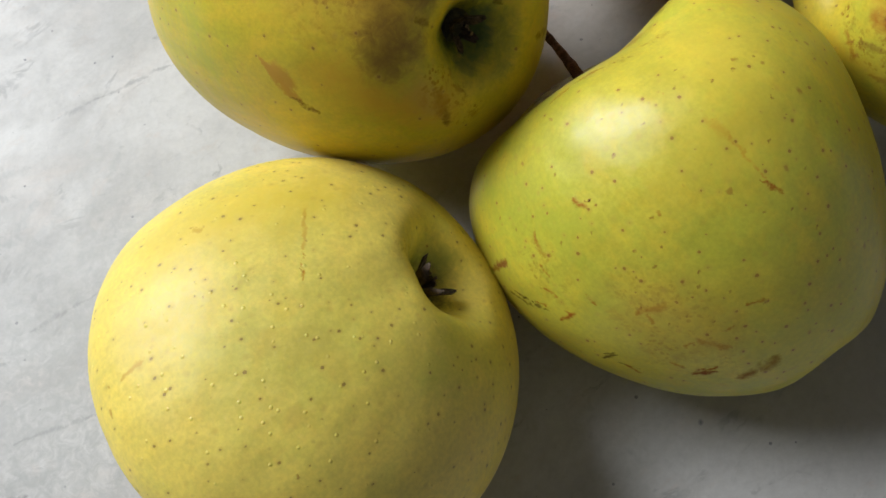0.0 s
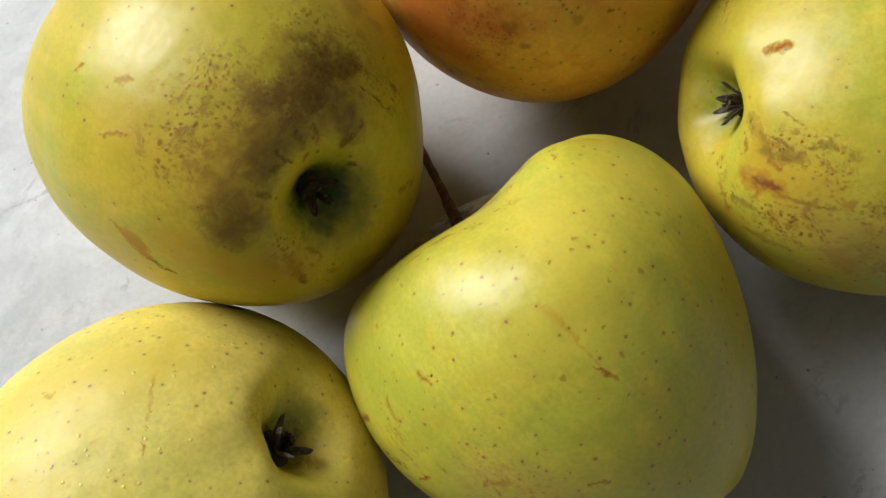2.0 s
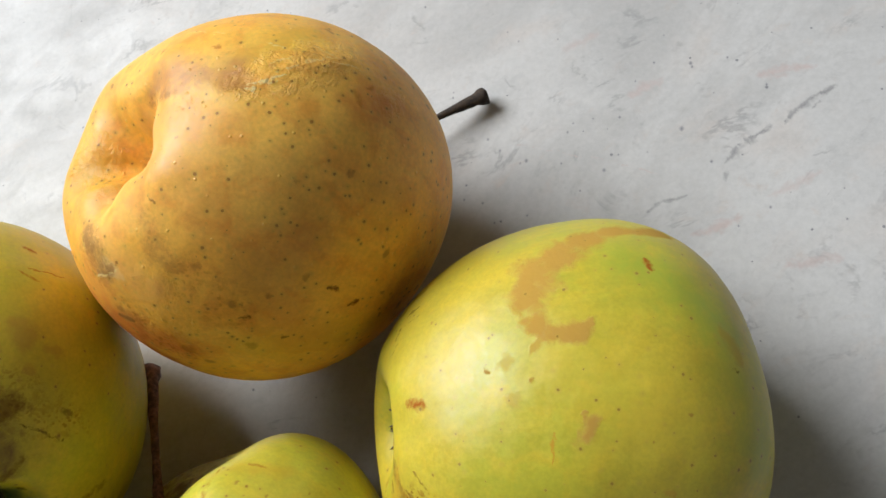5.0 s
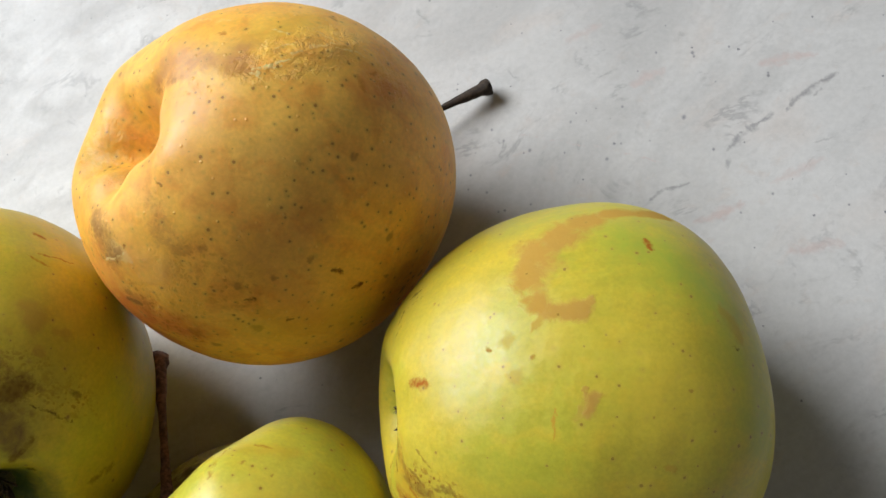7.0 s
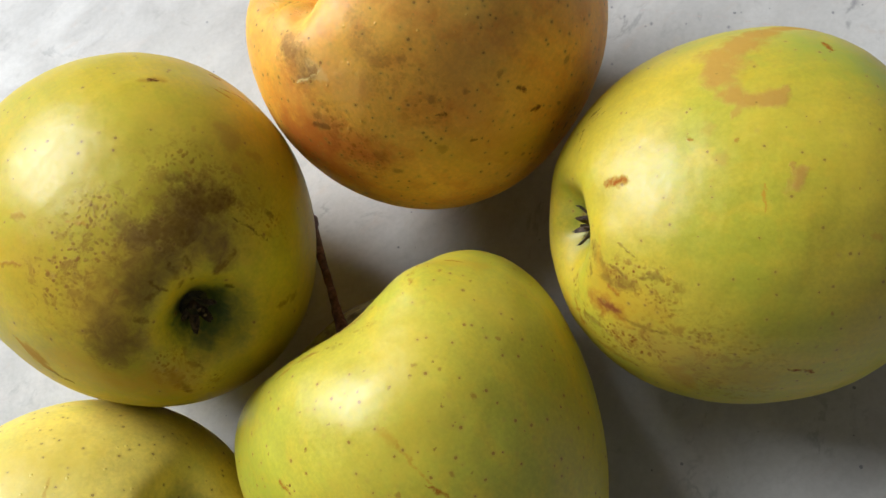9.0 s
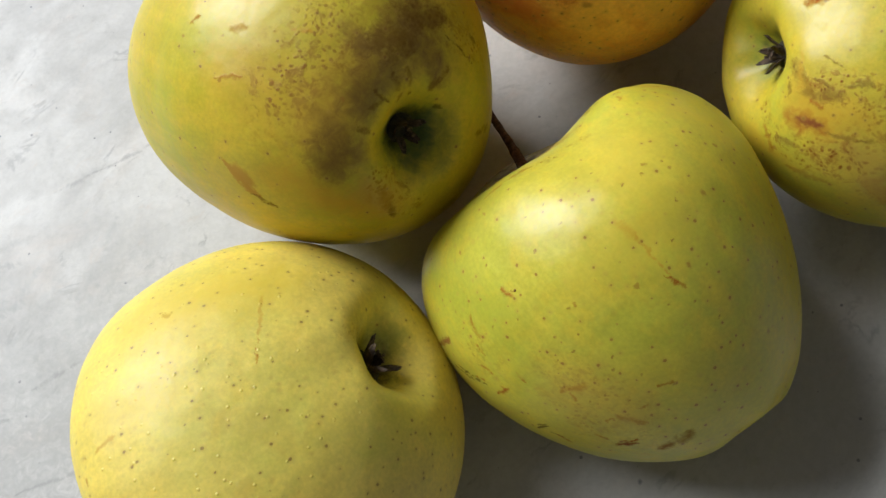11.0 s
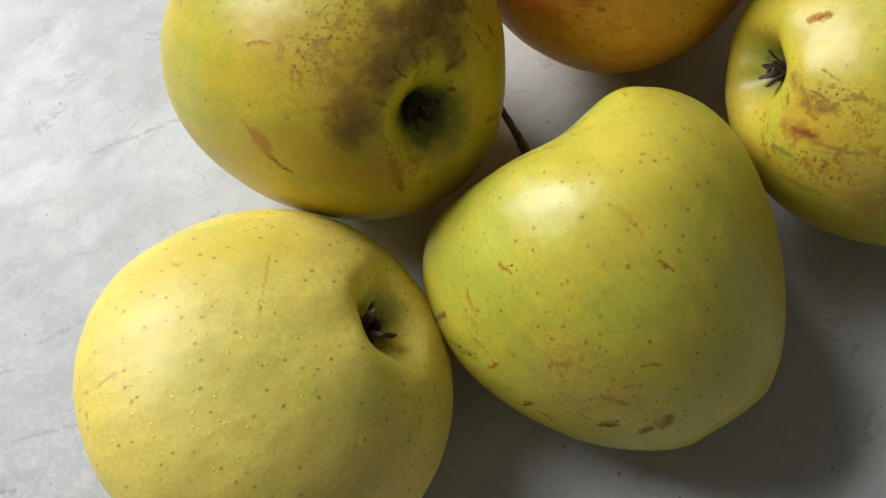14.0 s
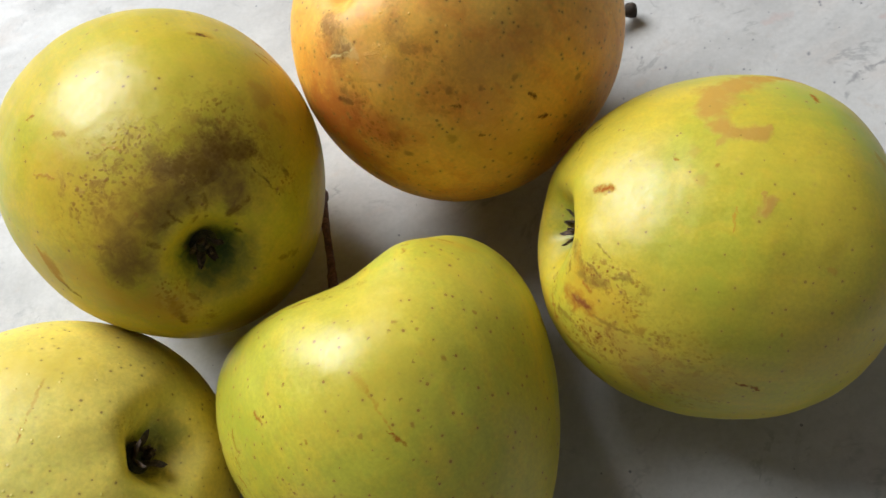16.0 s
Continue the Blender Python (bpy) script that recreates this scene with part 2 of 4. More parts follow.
mark('heart', 'green', (-3.2, 14.1, 31.2), (0.99, 0.08, 0.11), 15.6, 8.82, .3)
mark('blotched', 'green', (-15.6, 24.3, -13.1), (0.66, 0.11, -0.75), 15.2, 7.05, .8)
mark('blotched', 'green', (1.4, 24.2, -21.0), (0.94, -0.24, -0.25), 14.7, 6.16, .5)
mark('blotched', 'sunny', (-0.3, 27.6, 0.4), (0.55, 0.12, -0.83), 15.6, 9.00, .35)
mark('blotched', 'russet', (10.1, 7.7, 29.4), (0.98, -0.13, -0.17), 3.8, 1.48, .75)
mark('blotched', 'freckle', (13.4, 11.2, 26.2), (0.62, 0.47, -0.63), 5.0, 1.99, .9)
mark('blotched', 'freckle', (12.5, -2.2, 30.9), (0.99, 0.02, -0.13), 5.2, 1.75, .8)
mark('blotched', 'freckle', (24.1, 6.3, 20.6), (0.56, 0.18, -0.81), 10.7, 3.70, .5)
mark('blotched', 'tan', (28.2, 5.7, 14.5), (0.40, -0.01, -0.91), 13.2, 3.75, .2)
mark('blotched', 'russet', (15.1, 13.9, 23.0), (0.60, 0.35, -0.72), 1.4, 0.54, .7)
mark('blotched', 'purple', (30.3, 8.7, 0.1), (0.10, -0.15, -0.98), 2.4, 0.38, .8)
mark('blotched', 'russet', (-15.6, 8.3, 26.3), (-0.26, 0.74, -0.62), 2.4, 0.27, .5)
mark('blotched', 'russet', (-11.6, 7.0, 29.0), (-0.78, 0.39, -0.49), 1.4, 0.27, .5)
mark('blotched', 'green', (-3.6, -2.8, 28.7), (0.88, -0.39, -0.28), 8.0, 3.04, .5)
mark('blotched', 'warm', (15.8, -6.4, 29.7), (0.88, 0.26, -0.39), 6.9, 2.98, .5)
mark('golden', 'purple', (-5.5, 23.2, 25.2), (0.39, 0.73, -0.56), 3.7, 1.44, .4)
mark('golden', 'crack', (-5.3, 26.4, 22.0), (-0.65, 0.44, -0.62), 1.7, 0.27, .8)
mark('golden', 'crack', (-6.1, 27.3, 20.8), (-0.31, 0.55, -0.78), 1.9, 0.18, .7)
mark('golden', 'scurf', (17.5, -3.9, 30.9), (0.88, 0.14, -0.45), 6.1, 3.49, .7)
mark('golden', 'blush', (6.3, -1.6, 28.7), (-0.25, 0.97, -0.08), 10.7, 2.95, .4)
mark('golden', 'crack', (20.2, -1.9, 29.1), (0.43, 0.83, -0.35), 1.6, 0.48, .5)
mark('golden', 'blush', (1.3, 14.4, 30.2), (0.47, 0.88, 0.10), 15.9, 5.47, .4)
mark('golden', 'redblush', (28.8, -4.4, 18.5), (0.43, 0.64, -0.64), 11.1, 4.94, 0.81)
mark('golden', 'redblush', (27.1, -13.2, 17.3), (0.56, 0.29, -0.77), 11.7, 5.06, 0.68)
mark('golden', 'redblush', (25.8, -12.6, 20.0), (0.59, 0.19, -0.78), 10.2, 4.29, 0.68)
mark('golden', 'blush', (20.4, 2.4, 28.3), (0.69, 0.39, -0.62), 9.1, 4.22, .3)
mark('golden', 'redblush', (22.6, -7.6, 26.3), (0.69, -0.03, -0.72), 12.0, 4.96, 0.54)
mark('golden', 'redblush', (-3.9, 33.7, 7.0), (0.29, 0.18, -0.94), 5.1, 2.55, 0.47)
mark('golden', 'red', (22.3, 22.0, 2.5), (0.03, 0.03, -1.00), 1.3, 0.55, .85)
mark('golden', 'red', (23.1, 20.8, -3.4), (-0.66, 0.68, -0.33), 1.0, 0.47, .7)
mark('golden', 'redblush', (14.9, 26.6, 11.1), (0.62, -0.17, -0.76), 5.2, 3.53, 0.27)
mark('golden', 'sunny', (-12.7, 24.5, 21.3), (-0.51, 0.37, -0.78), 15.4, 4.64, .3)
mark('golden', 'sunny', (29.0, 12.9, -0.1), (-0.25, 0.34, -0.91), 15.0, 5.78, .45)
mark('golden', 'wrinkle', (-10.3, 29.3, 16.3), (-0.41, 0.29, -0.87), 14.4, 3.85, 1)
mark('golden', 'wrinkle', (-11.8, 32.6, 5.2), (0.59, 0.32, -0.74), 9.8, 3.78, .7)
mark('golden', 'wrinkle', (-0.9, -8.8, 30.2), (0.75, 0.63, -0.20), 11.2, 4.13, .6)
mark('golden', 'wrinkle', (27.7, 1.6, 19.9), (0.46, -0.48, -0.75), 12.5, 3.82, .35)
mark('golden', 'warm', (1.8, -8.7, 30.7), (0.58, 0.77, -0.27), 8.0, 3.08, .5)
mark('russet', 'red', (-15.6, 22.0, 16.1), (0.57, -0.10, 0.82), 2.8, 0.43, .5)
mark('russet', 'red', (-11.2, 19.3, 23.3), (0.31, -0.54, 0.78), 1.8, 0.42, .4)
mark('heart', 'red', (-20.0, 19.3, -4.7), (0.26, 0.44, 0.86), 1.6, 0.59, .7)
mark('heart', 'sunny', (22.3, 20.1, -7.9), (0.51, -0.17, 0.84), 10.9, 5.03, .4)
mark('heart', 'sunny', (-6.0, 28.1, 2.5), (0.96, 0.26, 0.13), 10.0, 4.61, .3)
mark('blotched', 'tan', (26.6, 4.4, 18.3), (0.49, 0.13, -0.86), 13.7, 5.52, .25)
mark('blotched', 'freckle', (29.5, 1.7, 13.9), (0.37, -0.02, -0.93), 11.9, 4.08, .45)
mark('blotched', 'tan', (-5.8, 24.3, -20.3), (0.88, -0.14, -0.45), 3.9, 1.42, .4)
mark('blotched', 'dark', (-2.0, 24.9, -19.9), (0.40, -0.44, -0.81), 0.7, 0.35, .6)
mark('golden', 'redblush', (27.6, 15.1, 4.7), (0.17, -0.11, -0.98), 10.8, 5.63, 0.34)
mark('golden', 'redblush', (13.8, 19.0, 23.9), (0.69, 0.20, -0.70), 10.8, 5.27, 0.24)
mark('golden', 'freckle', (15.8, 10.1, 28.8), (0.84, 0.10, -0.53), 5.2, 2.26, 0.36)
mark('golden', 'freckle', (24.0, 11.4, 19.9), (0.45, 0.21, -0.87), 10.7, 4.55, 0.30)
mark('golden', 'freckle', (28.5, -3.3, 19.0), (0.49, -0.01, -0.87), 10.1, 4.29, 0.42)
mark('golden', 'crack', (19.7, 0.0, 29.3), (0.73, 0.36, -0.58), 2.9, 1.06, .35)
mark('golden', 'scurf', (15.2, -3.0, 31.9), (0.75, 0.62, -0.23), 5.5, 2.25, .6)
mark('blotched', 'warm', (16.7, 8.6, 26.0), (0.68, 0.37, -0.63), 10.0, 4.57, .6)
mark('blotched', 'freckle', (15.1, 11.8, 24.8), (0.63, 0.38, -0.67), 7.3, 3.25, .9)
mark('blotched', 'freckle', (19.8, -0.2, 27.2), (0.70, 0.46, -0.55), 9.4, 3.82, .8)
mark('blotched', 'freckle', (24.6, 11.3, 15.8), (0.48, 0.05, -0.87), 14.5, 5.45, .35)
mark('blotched', 'green', (16.0, 20.5, 13.0), (0.72, -0.07, -0.69), 12.5, 6.16, .25)
mark('heart', 'freckle', (-20.8, 12.4, 18.6), (0.23, -0.41, 0.88), 17.5, 8.56, 0.15)
mark('heart', 'freckle', (-27.6, 10.4, -4.7), (-0.19, -0.03, 0.98), 10.0, 4.34, 0.17)
mark('russet', 'freckle', (-8.4, -4.9, 33.5), (0.24, -0.97, -0.01), 7.4, 3.16, .7)
mark('russet', 'freckle', (-11.0, 17.2, 25.6), (0.92, 0.28, 0.29), 12.0, 6.19, .25)
mark('russet', 'freckle', (17.2, 10.4, 27.0), (0.20, -0.95, 0.23), 15.1, 5.15, .5)
mark('heart', 'scurf', (4.1, 15.8, -18.8), (0.96, 0.24, 0.15), 6.7, 1.40, .6)
mark('heart', 'scurf', (14.8, 13.0, -20.1), (0.89, -0.45, -0.09), 3.5, 0.89, .5)
mark('golden', 'scurf', (10.7, 26.5, 17.0), (0.43, 0.25, -0.87), 11.2, 5.23, .15)
mark('golden', 'scurf', (17.6, 9.9, 27.7), (0.76, 0.16, -0.63), 6.3, 2.72, .3)
mark('golden', 'scurf', (-11.5, 31.5, 10.4), (0.14, 0.35, -0.93), 6.6, 2.79, .25)
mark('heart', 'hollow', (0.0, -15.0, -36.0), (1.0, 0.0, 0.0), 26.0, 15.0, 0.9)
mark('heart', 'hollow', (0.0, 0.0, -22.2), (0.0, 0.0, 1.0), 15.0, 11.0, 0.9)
# calyx pits: dry brown tissue, its dark tint also painting the pit's shade
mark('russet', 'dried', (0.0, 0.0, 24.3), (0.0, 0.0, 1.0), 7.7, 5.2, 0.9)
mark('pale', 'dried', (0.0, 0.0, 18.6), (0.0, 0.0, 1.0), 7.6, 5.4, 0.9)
mark('blotched', 'greenring', (0.0, 0.0, 26.0), (0.0, 0.0, 1.0), 9.0, 5.5, 0.6)
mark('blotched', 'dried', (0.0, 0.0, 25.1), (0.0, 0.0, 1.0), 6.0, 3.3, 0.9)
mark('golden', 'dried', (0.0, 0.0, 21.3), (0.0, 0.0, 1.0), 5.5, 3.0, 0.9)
mark('russet', 'brown', (1.4, 16.2, 28.9), (-1.00, -0.01, 0.02), 8.5, 7.22, .75)
mark('russet', 'brown', (11.3, 14.9, 27.5), (-0.90, 0.40, 0.16), 7.9, 6.83, .75)
mark('russet', 'brown', (-8.2, 13.1, 29.5), (-0.84, -0.54, 0.07), 8.0, 6.48, .75)
mark('golden', 'ruddy', (19.4, 21.1, 13.1), (-0.47, 0.71, -0.52), 10.2, 5.50, .35)
mark('russet', 'bruise', (-12.4, 7.7, 30.9), (-0.50, -0.86, 0.08), 4.9, 4.99, .92)
mark('russet', 'freckle', (-0.6, 19.4, 26.1), (-0.94, -0.30, 0.17), 8.8, 4.91, .4)
mark('russet', 'bruise', (9.6, 11.2, 30.2), (-0.77, 0.64, 0.04), 6.0, 4.71, .92)
mark('pale', 'green', (-11.6, 2.5, 23.0), (0.45, -0.83, 0.32), 11.6, 4.68, .3)
mark('russet', 'bruise', (3.3, 13.7, 30.7), (-0.99, 0.14, 0.02), 5.3, 4.64, .92)
mark('blotched', 'tan', (-19.6, 20.5, 7.2), (0.72, 0.19, 0.67), 4.3, 4.37, .95)
mark('russet', 'bruise', (-9.5, 10.7, 30.8), (-0.93, -0.33, -0.14), 4.2, 4.16, .92)
mark('golden', 'ruddy', (-9.7, 13.4, 28.6), (0.15, 0.97, -0.19), 7.3, 4.10, .6)
mark('russet', 'bruise', (-13.5, 6.8, 30.6), (0.70, -0.44, 0.56), 4.7, 4.01, .7)
mark('russet', 'freckle', (-10.4, 17.8, 25.0), (-0.82, -0.57, 0.10), 5.7, 3.90, .4)
mark('golden', 'ruddy', (7.9, 31.7, -0.4), (0.04, -0.04, -1.00), 6.7, 3.80, .3)
mark('golden', 'redblush', (-6.8, 33.7, 2.6), (0.19, 0.07, -0.98), 6.6, 3.70, .5)
mark('blotched', 'tan', (-22.5, 19.7, 3.4), (0.31, -0.02, 0.95), 4.3, 3.69, .95)
mark('russet', 'bruise', (-2.8, 13.1, 31.0), (-0.97, -0.23, -0.00), 4.6, 3.61, .92)
mark('russet', 'russet', (6.3, 15.2, 29.2), (-0.89, 0.45, -0.05), 5.4, 3.61, .8)
mark('golden', 'blush', (0.7, 8.3, 27.9), (0.64, 0.73, 0.26), 11.2, 3.59, .5)
mark('blotched', 'tan', (-15.7, 21.8, 9.3), (0.91, 0.32, 0.27), 4.0, 3.58, .95)
mark('russet', 'bruise', (10.0, 15.1, 28.1), (-0.87, 0.48, 0.06), 5.0, 3.39, .7)
mark('russet', 'bruise', (-2.3, 11.5, 31.6), (-0.24, 0.90, -0.37), 3.4, 3.37, .5)
mark('russet', 'warm', (-10.9, -2.5, 32.7), (0.53, -0.83, 0.16), 5.8, 3.31, .5)
mark('russet', 'russet', (13.9, 13.5, 27.1), (-0.53, 0.83, -0.16), 5.6, 3.25, .8)
mark('blotched', 'warm', (16.2, 5.0, 27.5), (0.80, 0.27, -0.53), 6.0, 3.20, .5)
mark('russet', 'deepgreen', (-0.2, -3.7, 29.7), (-0.99, 0.02, 0.10), 4.5, 2.92, .8)
mark('golden', 'ruddy', (-8.3, 11.6, 28.6), (0.16, 0.99, -0.06), 7.9, 2.91, .8)
mark('russet', 'deepgreen', (3.5, -2.0, 29.1), (-0.21, -0.92, 0.32), 3.7, 2.90, .8)
mark('pale', 'tan', (-2.7, 24.5, 6.7), (-0.42, -0.49, 0.77), 2.2, 2.88, .2)
mark('blotched', 'freckle', (24.0, 2.1, 22.1), (0.51, 0.44, -0.74), 6.2, 2.80, .45)
mark('blotched', 'tan', (-25.2, 18.5, -1.7), (0.32, 0.15, 0.94), 4.1, 2.78, .95)
mark('russet', 'bruise', (4.3, 16.4, 29.1), (-0.99, 0.07, 0.10), 3.4, 2.58, .6)
mark('golden', 'ruddy', (-7.7, 21.1, 25.8), (-0.11, 0.81, -0.58), 5.5, 2.53, .8)
mark('blotched', 'freckle', (22.5, 11.1, 18.5), (0.51, 0.20, -0.84), 5.1, 2.47, .4)
mark('blotched', 'tan', (5.7, 26.8, 3.7), (0.78, 0.02, -0.62), 1.9, 2.46, .7)
mark('blotched', 'tan', (-17.9, 20.8, 8.8), (0.76, 0.16, 0.63), 3.5, 2.41, .85)
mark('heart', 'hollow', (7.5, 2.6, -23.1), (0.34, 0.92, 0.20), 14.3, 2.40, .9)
mark('russet', 'bruise', (9.9, 6.0, 31.4), (-0.86, -0.43, 0.27), 3.6, 2.36, .92)
mark('golden', 'ruddy', (-10.4, 22.3, 24.3), (-0.05, 0.76, -0.64), 4.0, 2.34, .5)
mark('blotched', 'tan', (-10.8, 23.7, 9.2), (0.85, 0.40, -0.33), 2.9, 2.33, .9)
mark('russet', 'russet', (2.5, 18.3, 27.8), (0.24, 0.75, -0.62), 4.1, 2.33, .5)
mark('blotched', 'tan', (28.3, 0.8, 16.5), (0.48, -0.39, -0.79), 4.1, 2.23, .5)
mark('russet', 'tan', (23.8, 14.0, 18.6), (-0.38, -0.42, 0.82), 3.1, 2.22, .5)
mark('blotched', 'tan', (5.5, 26.7, 4.0), (0.54, 0.10, -0.83), 1.8, 2.12, .8)
mark('golden', 'freckle', (-5.6, 12.5, 28.0), (0.30, 0.95, -0.01), 8.3, 1.87, .6)
mark('golden', 'scurf', (14.7, -3.3, 31.9), (0.72, 0.68, -0.13), 3.5, 1.86, .5)
mark('blotched', 'tan', (-26.9, 15.8, -13.2), (0.05, 0.41, 0.91), 4.5, 1.85, .95)
mark('blotched', 'red', (16.0, 3.7, 28.1), (0.67, 0.54, -0.51), 4.3, 1.83, .6)
mark('blotched', 'tan', (-26.7, 17.4, -7.0), (-0.01, 0.01, 1.00), 3.6, 1.80, .95)
mark('russet', 'deepgreen', (-4.5, -0.0, 30.1), (0.11, 0.98, -0.16), 2.5, 1.56, .6)
mark('blotched', 'tan', (-8.8, 25.0, 7.0), (0.12, 0.33, -0.94), 2.7, 1.49, .9)
mark('blotched', 'tan', (-8.8, 26.0, 3.5), (-0.20, 0.16, -0.97), 2.4, 1.49, .9)
mark('golden', 'ruddy', (-5.7, 23.6, 24.6), (0.04, 0.76, -0.65), 3.2, 1.43, .6)
mark('golden', 'scurf', (19.1, -1.3, 30.0), (0.79, 0.19, -0.58), 1.8, 1.41, .5)
mark('blotched', 'russet', (13.4, 8.5, 27.6), (0.48, 0.68, -0.55), 4.2, 1.38, .6)
mark('golden', 'dark', (30.6, -0.1, 14.3), (0.36, 0.09, -0.93), 2.1, 1.23, .25)
mark('golden', 'scurf', (19.3, -1.8, 29.8), (0.03, 1.00, -0.06), 2.9, 1.23, .7)
mark('blotched', 'tan', (-5.1, 23.1, 13.8), (0.98, 0.18, 0.03), 1.5, 1.15, .35)
mark('russet', 'tan', (20.1, 16.5, 21.1), (0.19, -0.84, 0.51), 1.1, 1.15, .3)
mark('blotched', 'tan', (0.2, 24.0, 13.1), (0.89, 0.21, -0.40), 1.5, 1.13, .35)
mark('russet', 'tan', (24.7, 8.9, 20.4), (0.30, -0.95, -0.02), 1.9, 1.03, .45)
mark('russet', 'tan', (21.0, 11.2, 23.5), (-0.24, -0.77, 0.59), 1.3, 1.01, .4)
mark('heart', 'red', (-21.1, 15.2, 13.5), (0.69, 0.57, 0.44), 2.5, 0.99, .4)
mark('russet', 'russet', (13.2, 17.9, 24.8), (-0.66, 0.72, -0.20), 2.0, 0.97, .6)
mark('blotched', 'tan', (-7.4, 24.7, 9.0), (0.75, -0.07, 0.66), 2.1, 0.92, .6)
mark('golden', 'dark', (30.3, 8.3, 8.2), (-0.03, 0.56, -0.82), 1.4, 0.91, .25)
mark('blotched', 'purple', (16.4, 4.1, 27.9), (0.69, 0.50, -0.53), 2.8, 0.86, .9)
mark('blotched', 'red', (-1.1, 14.1, 26.4), (0.22, 0.75, -0.63), 2.4, 0.84, .85)
mark('golden', 'dark', (25.7, -5.6, 23.2), (0.39, 0.84, -0.38), 2.0, 0.84, .5)
mark('blotched', 'tan', (-9.6, 26.2, 1.7), (-0.79, -0.11, -0.60), 1.6, 0.80, .8)
mark('heart', 'red', (-17.4, 12.5, 23.0), (0.56, -0.14, 0.82), 2.9, 0.80, .4)
mark('blotched', 'purple', (22.2, -4.1, 25.1), (0.67, 0.40, -0.62), 4.4, 0.78, .4)
mark('golden', 'red', (-5.8, 33.4, 7.8), (0.88, 0.18, -0.44), 2.0, 0.77, .35)
mark('heart', 'line', (-1.5, 29.0, 0.3), (0.12, 0.03, 0.99), 2.3, 0.77, .45)
mark('blotched', 'warm', (9.0, 8.2, 29.3), (0.83, -0.55, 0.02), 3.4, 0.74, .5)
mark('russet', 'tan', (20.3, 19.2, 18.1), (0.27, -0.78, 0.56), 0.8, 0.68, .4)
mark('blotched', 'red', (14.3, -4.3, 30.4), (0.90, -0.31, -0.31), 2.5, 0.68, .5)
mark('russet', 'dark', (19.6, 2.7, 26.9), (0.02, -1.00, 0.06), 1.4, 0.67, .5)
mark('blotched', 'russet', (17.3, -1.3, 28.7), (0.74, 0.44, -0.50), 2.8, 0.67, .6)
mark('russet', 'russet', (9.1, 4.9, 31.7), (-0.99, -0.09, 0.09), 2.8, 0.66, .6)
mark('heart', 'purple', (-31.7, 0.2, -7.3), (0.19, 0.96, 0.20), 3.4, 0.66, .7)
mark('russet', 'russet', (8.1, 5.1, 32.0), (0.99, -0.13, 0.01), 1.6, 0.65, .6)
mark('russet', 'russet', (2.3, 9.5, 31.6), (-0.25, -0.97, -0.08), 2.8, 0.64, .6)
mark('blotched', 'russet', (22.7, 8.2, 21.0), (0.40, 0.45, -0.80), 1.3, 0.63, .5)
mark('blotched', 'tan', (14.7, 24.9, -7.8), (0.08, -0.08, -0.99), 1.2, 0.63, .5)
mark('blotched', 'red', (-19.5, 22.9, -9.6), (0.86, 0.47, -0.22), 1.6, 0.57, .85)
mark('heart', 'purple', (-19.4, 6.5, 26.2), (0.74, 0.43, 0.53), 1.9, 0.57, .9)
mark('heart', 'red', (17.0, 16.7, -18.7), (0.48, -0.80, -0.37), 3.8, 0.55, .5)
mark('russet', 'russet', (-0.6, 10.1, 32.1), (0.16, -0.98, 0.12), 1.9, 0.52, .7)
mark('russet', 'russet', (4.6, 8.4, 31.6), (-0.40, -0.91, -0.11), 2.7, 0.52, .6)
mark('russet', 'russet', (-2.1, 9.8, 32.3), (0.97, -0.22, 0.06), 1.6, 0.52, .6)
mark('russet', 'russet', (-6.1, 7.7, 32.4), (0.47, -0.88, 0.06), 1.7, 0.52, .6)
mark('heart', 'red', (-29.7, 5.9, 6.1), (0.45, 0.87, 0.22), 2.0, 0.51, .8)
mark('blotched', 'russet', (20.7, 6.4, 23.9), (0.52, 0.47, -0.71), 3.1, 0.51, .6)
mark('blotched', 'red', (14.7, 7.2, 27.7), (0.74, 0.40, -0.54), 1.5, 0.51, .7)
mark('blotched', 'russet', (15.1, 12.9, 24.0), (0.35, 0.59, -0.72), 1.7, 0.50, .6)
mark('golden', 'red', (-13.5, 19.4, 25.3), (0.20, 0.84, -0.50), 1.1, 0.48, .5)
mark('golden', 'dark', (23.3, 20.7, -2.8), (-0.54, 0.51, -0.67), 1.2, 0.48, .6)
mark('heart', 'red', (-22.4, 14.0, 12.8), (0.68, 0.65, 0.34), 1.4, 0.48, .5)
mark('heart', 'red', (-22.1, 13.6, 14.4), (-0.00, -0.49, 0.87), 1.1, 0.48, .5)
mark('russet', 'dark', (6.9, 0.3, 31.0), (0.71, -0.50, 0.50), 1.1, 0.47, .5)
mark('heart', 'red', (-10.2, 16.0, -19.6), (0.90, 0.42, 0.08), 2.2, 0.46, .4)
mark('heart', 'red', (-26.5, 2.0, 19.0), (0.39, -0.29, 0.87), 1.6, 0.45, .7)
mark('heart', 'red', (-5.3, 17.8, -18.8), (0.90, 0.35, 0.27), 2.4, 0.45, .4)
mark('heart', 'spot', (-27.3, 9.2, -9.1), (0.13, 0.57, 0.81), 0.3, 0.43, .8)
mark('blotched', 'tan', (3.4, 27.0, 3.9), (-0.31, 0.21, -0.93), 0.7, 0.42, .7)
mark('heart', 'spot', (10.3, 27.3, -4.1), (0.22, 0.18, 0.96), 0.3, 0.42, .8)
mark('heart', 'spot', (-20.8, 17.7, 8.5), (0.34, 0.07, 0.94), 0.3, 0.41, .8)
mark('heart', 'spot', (-7.4, 24.6, -10.9), (0.07, 0.49, 0.87), 0.3, 0.41, .8)
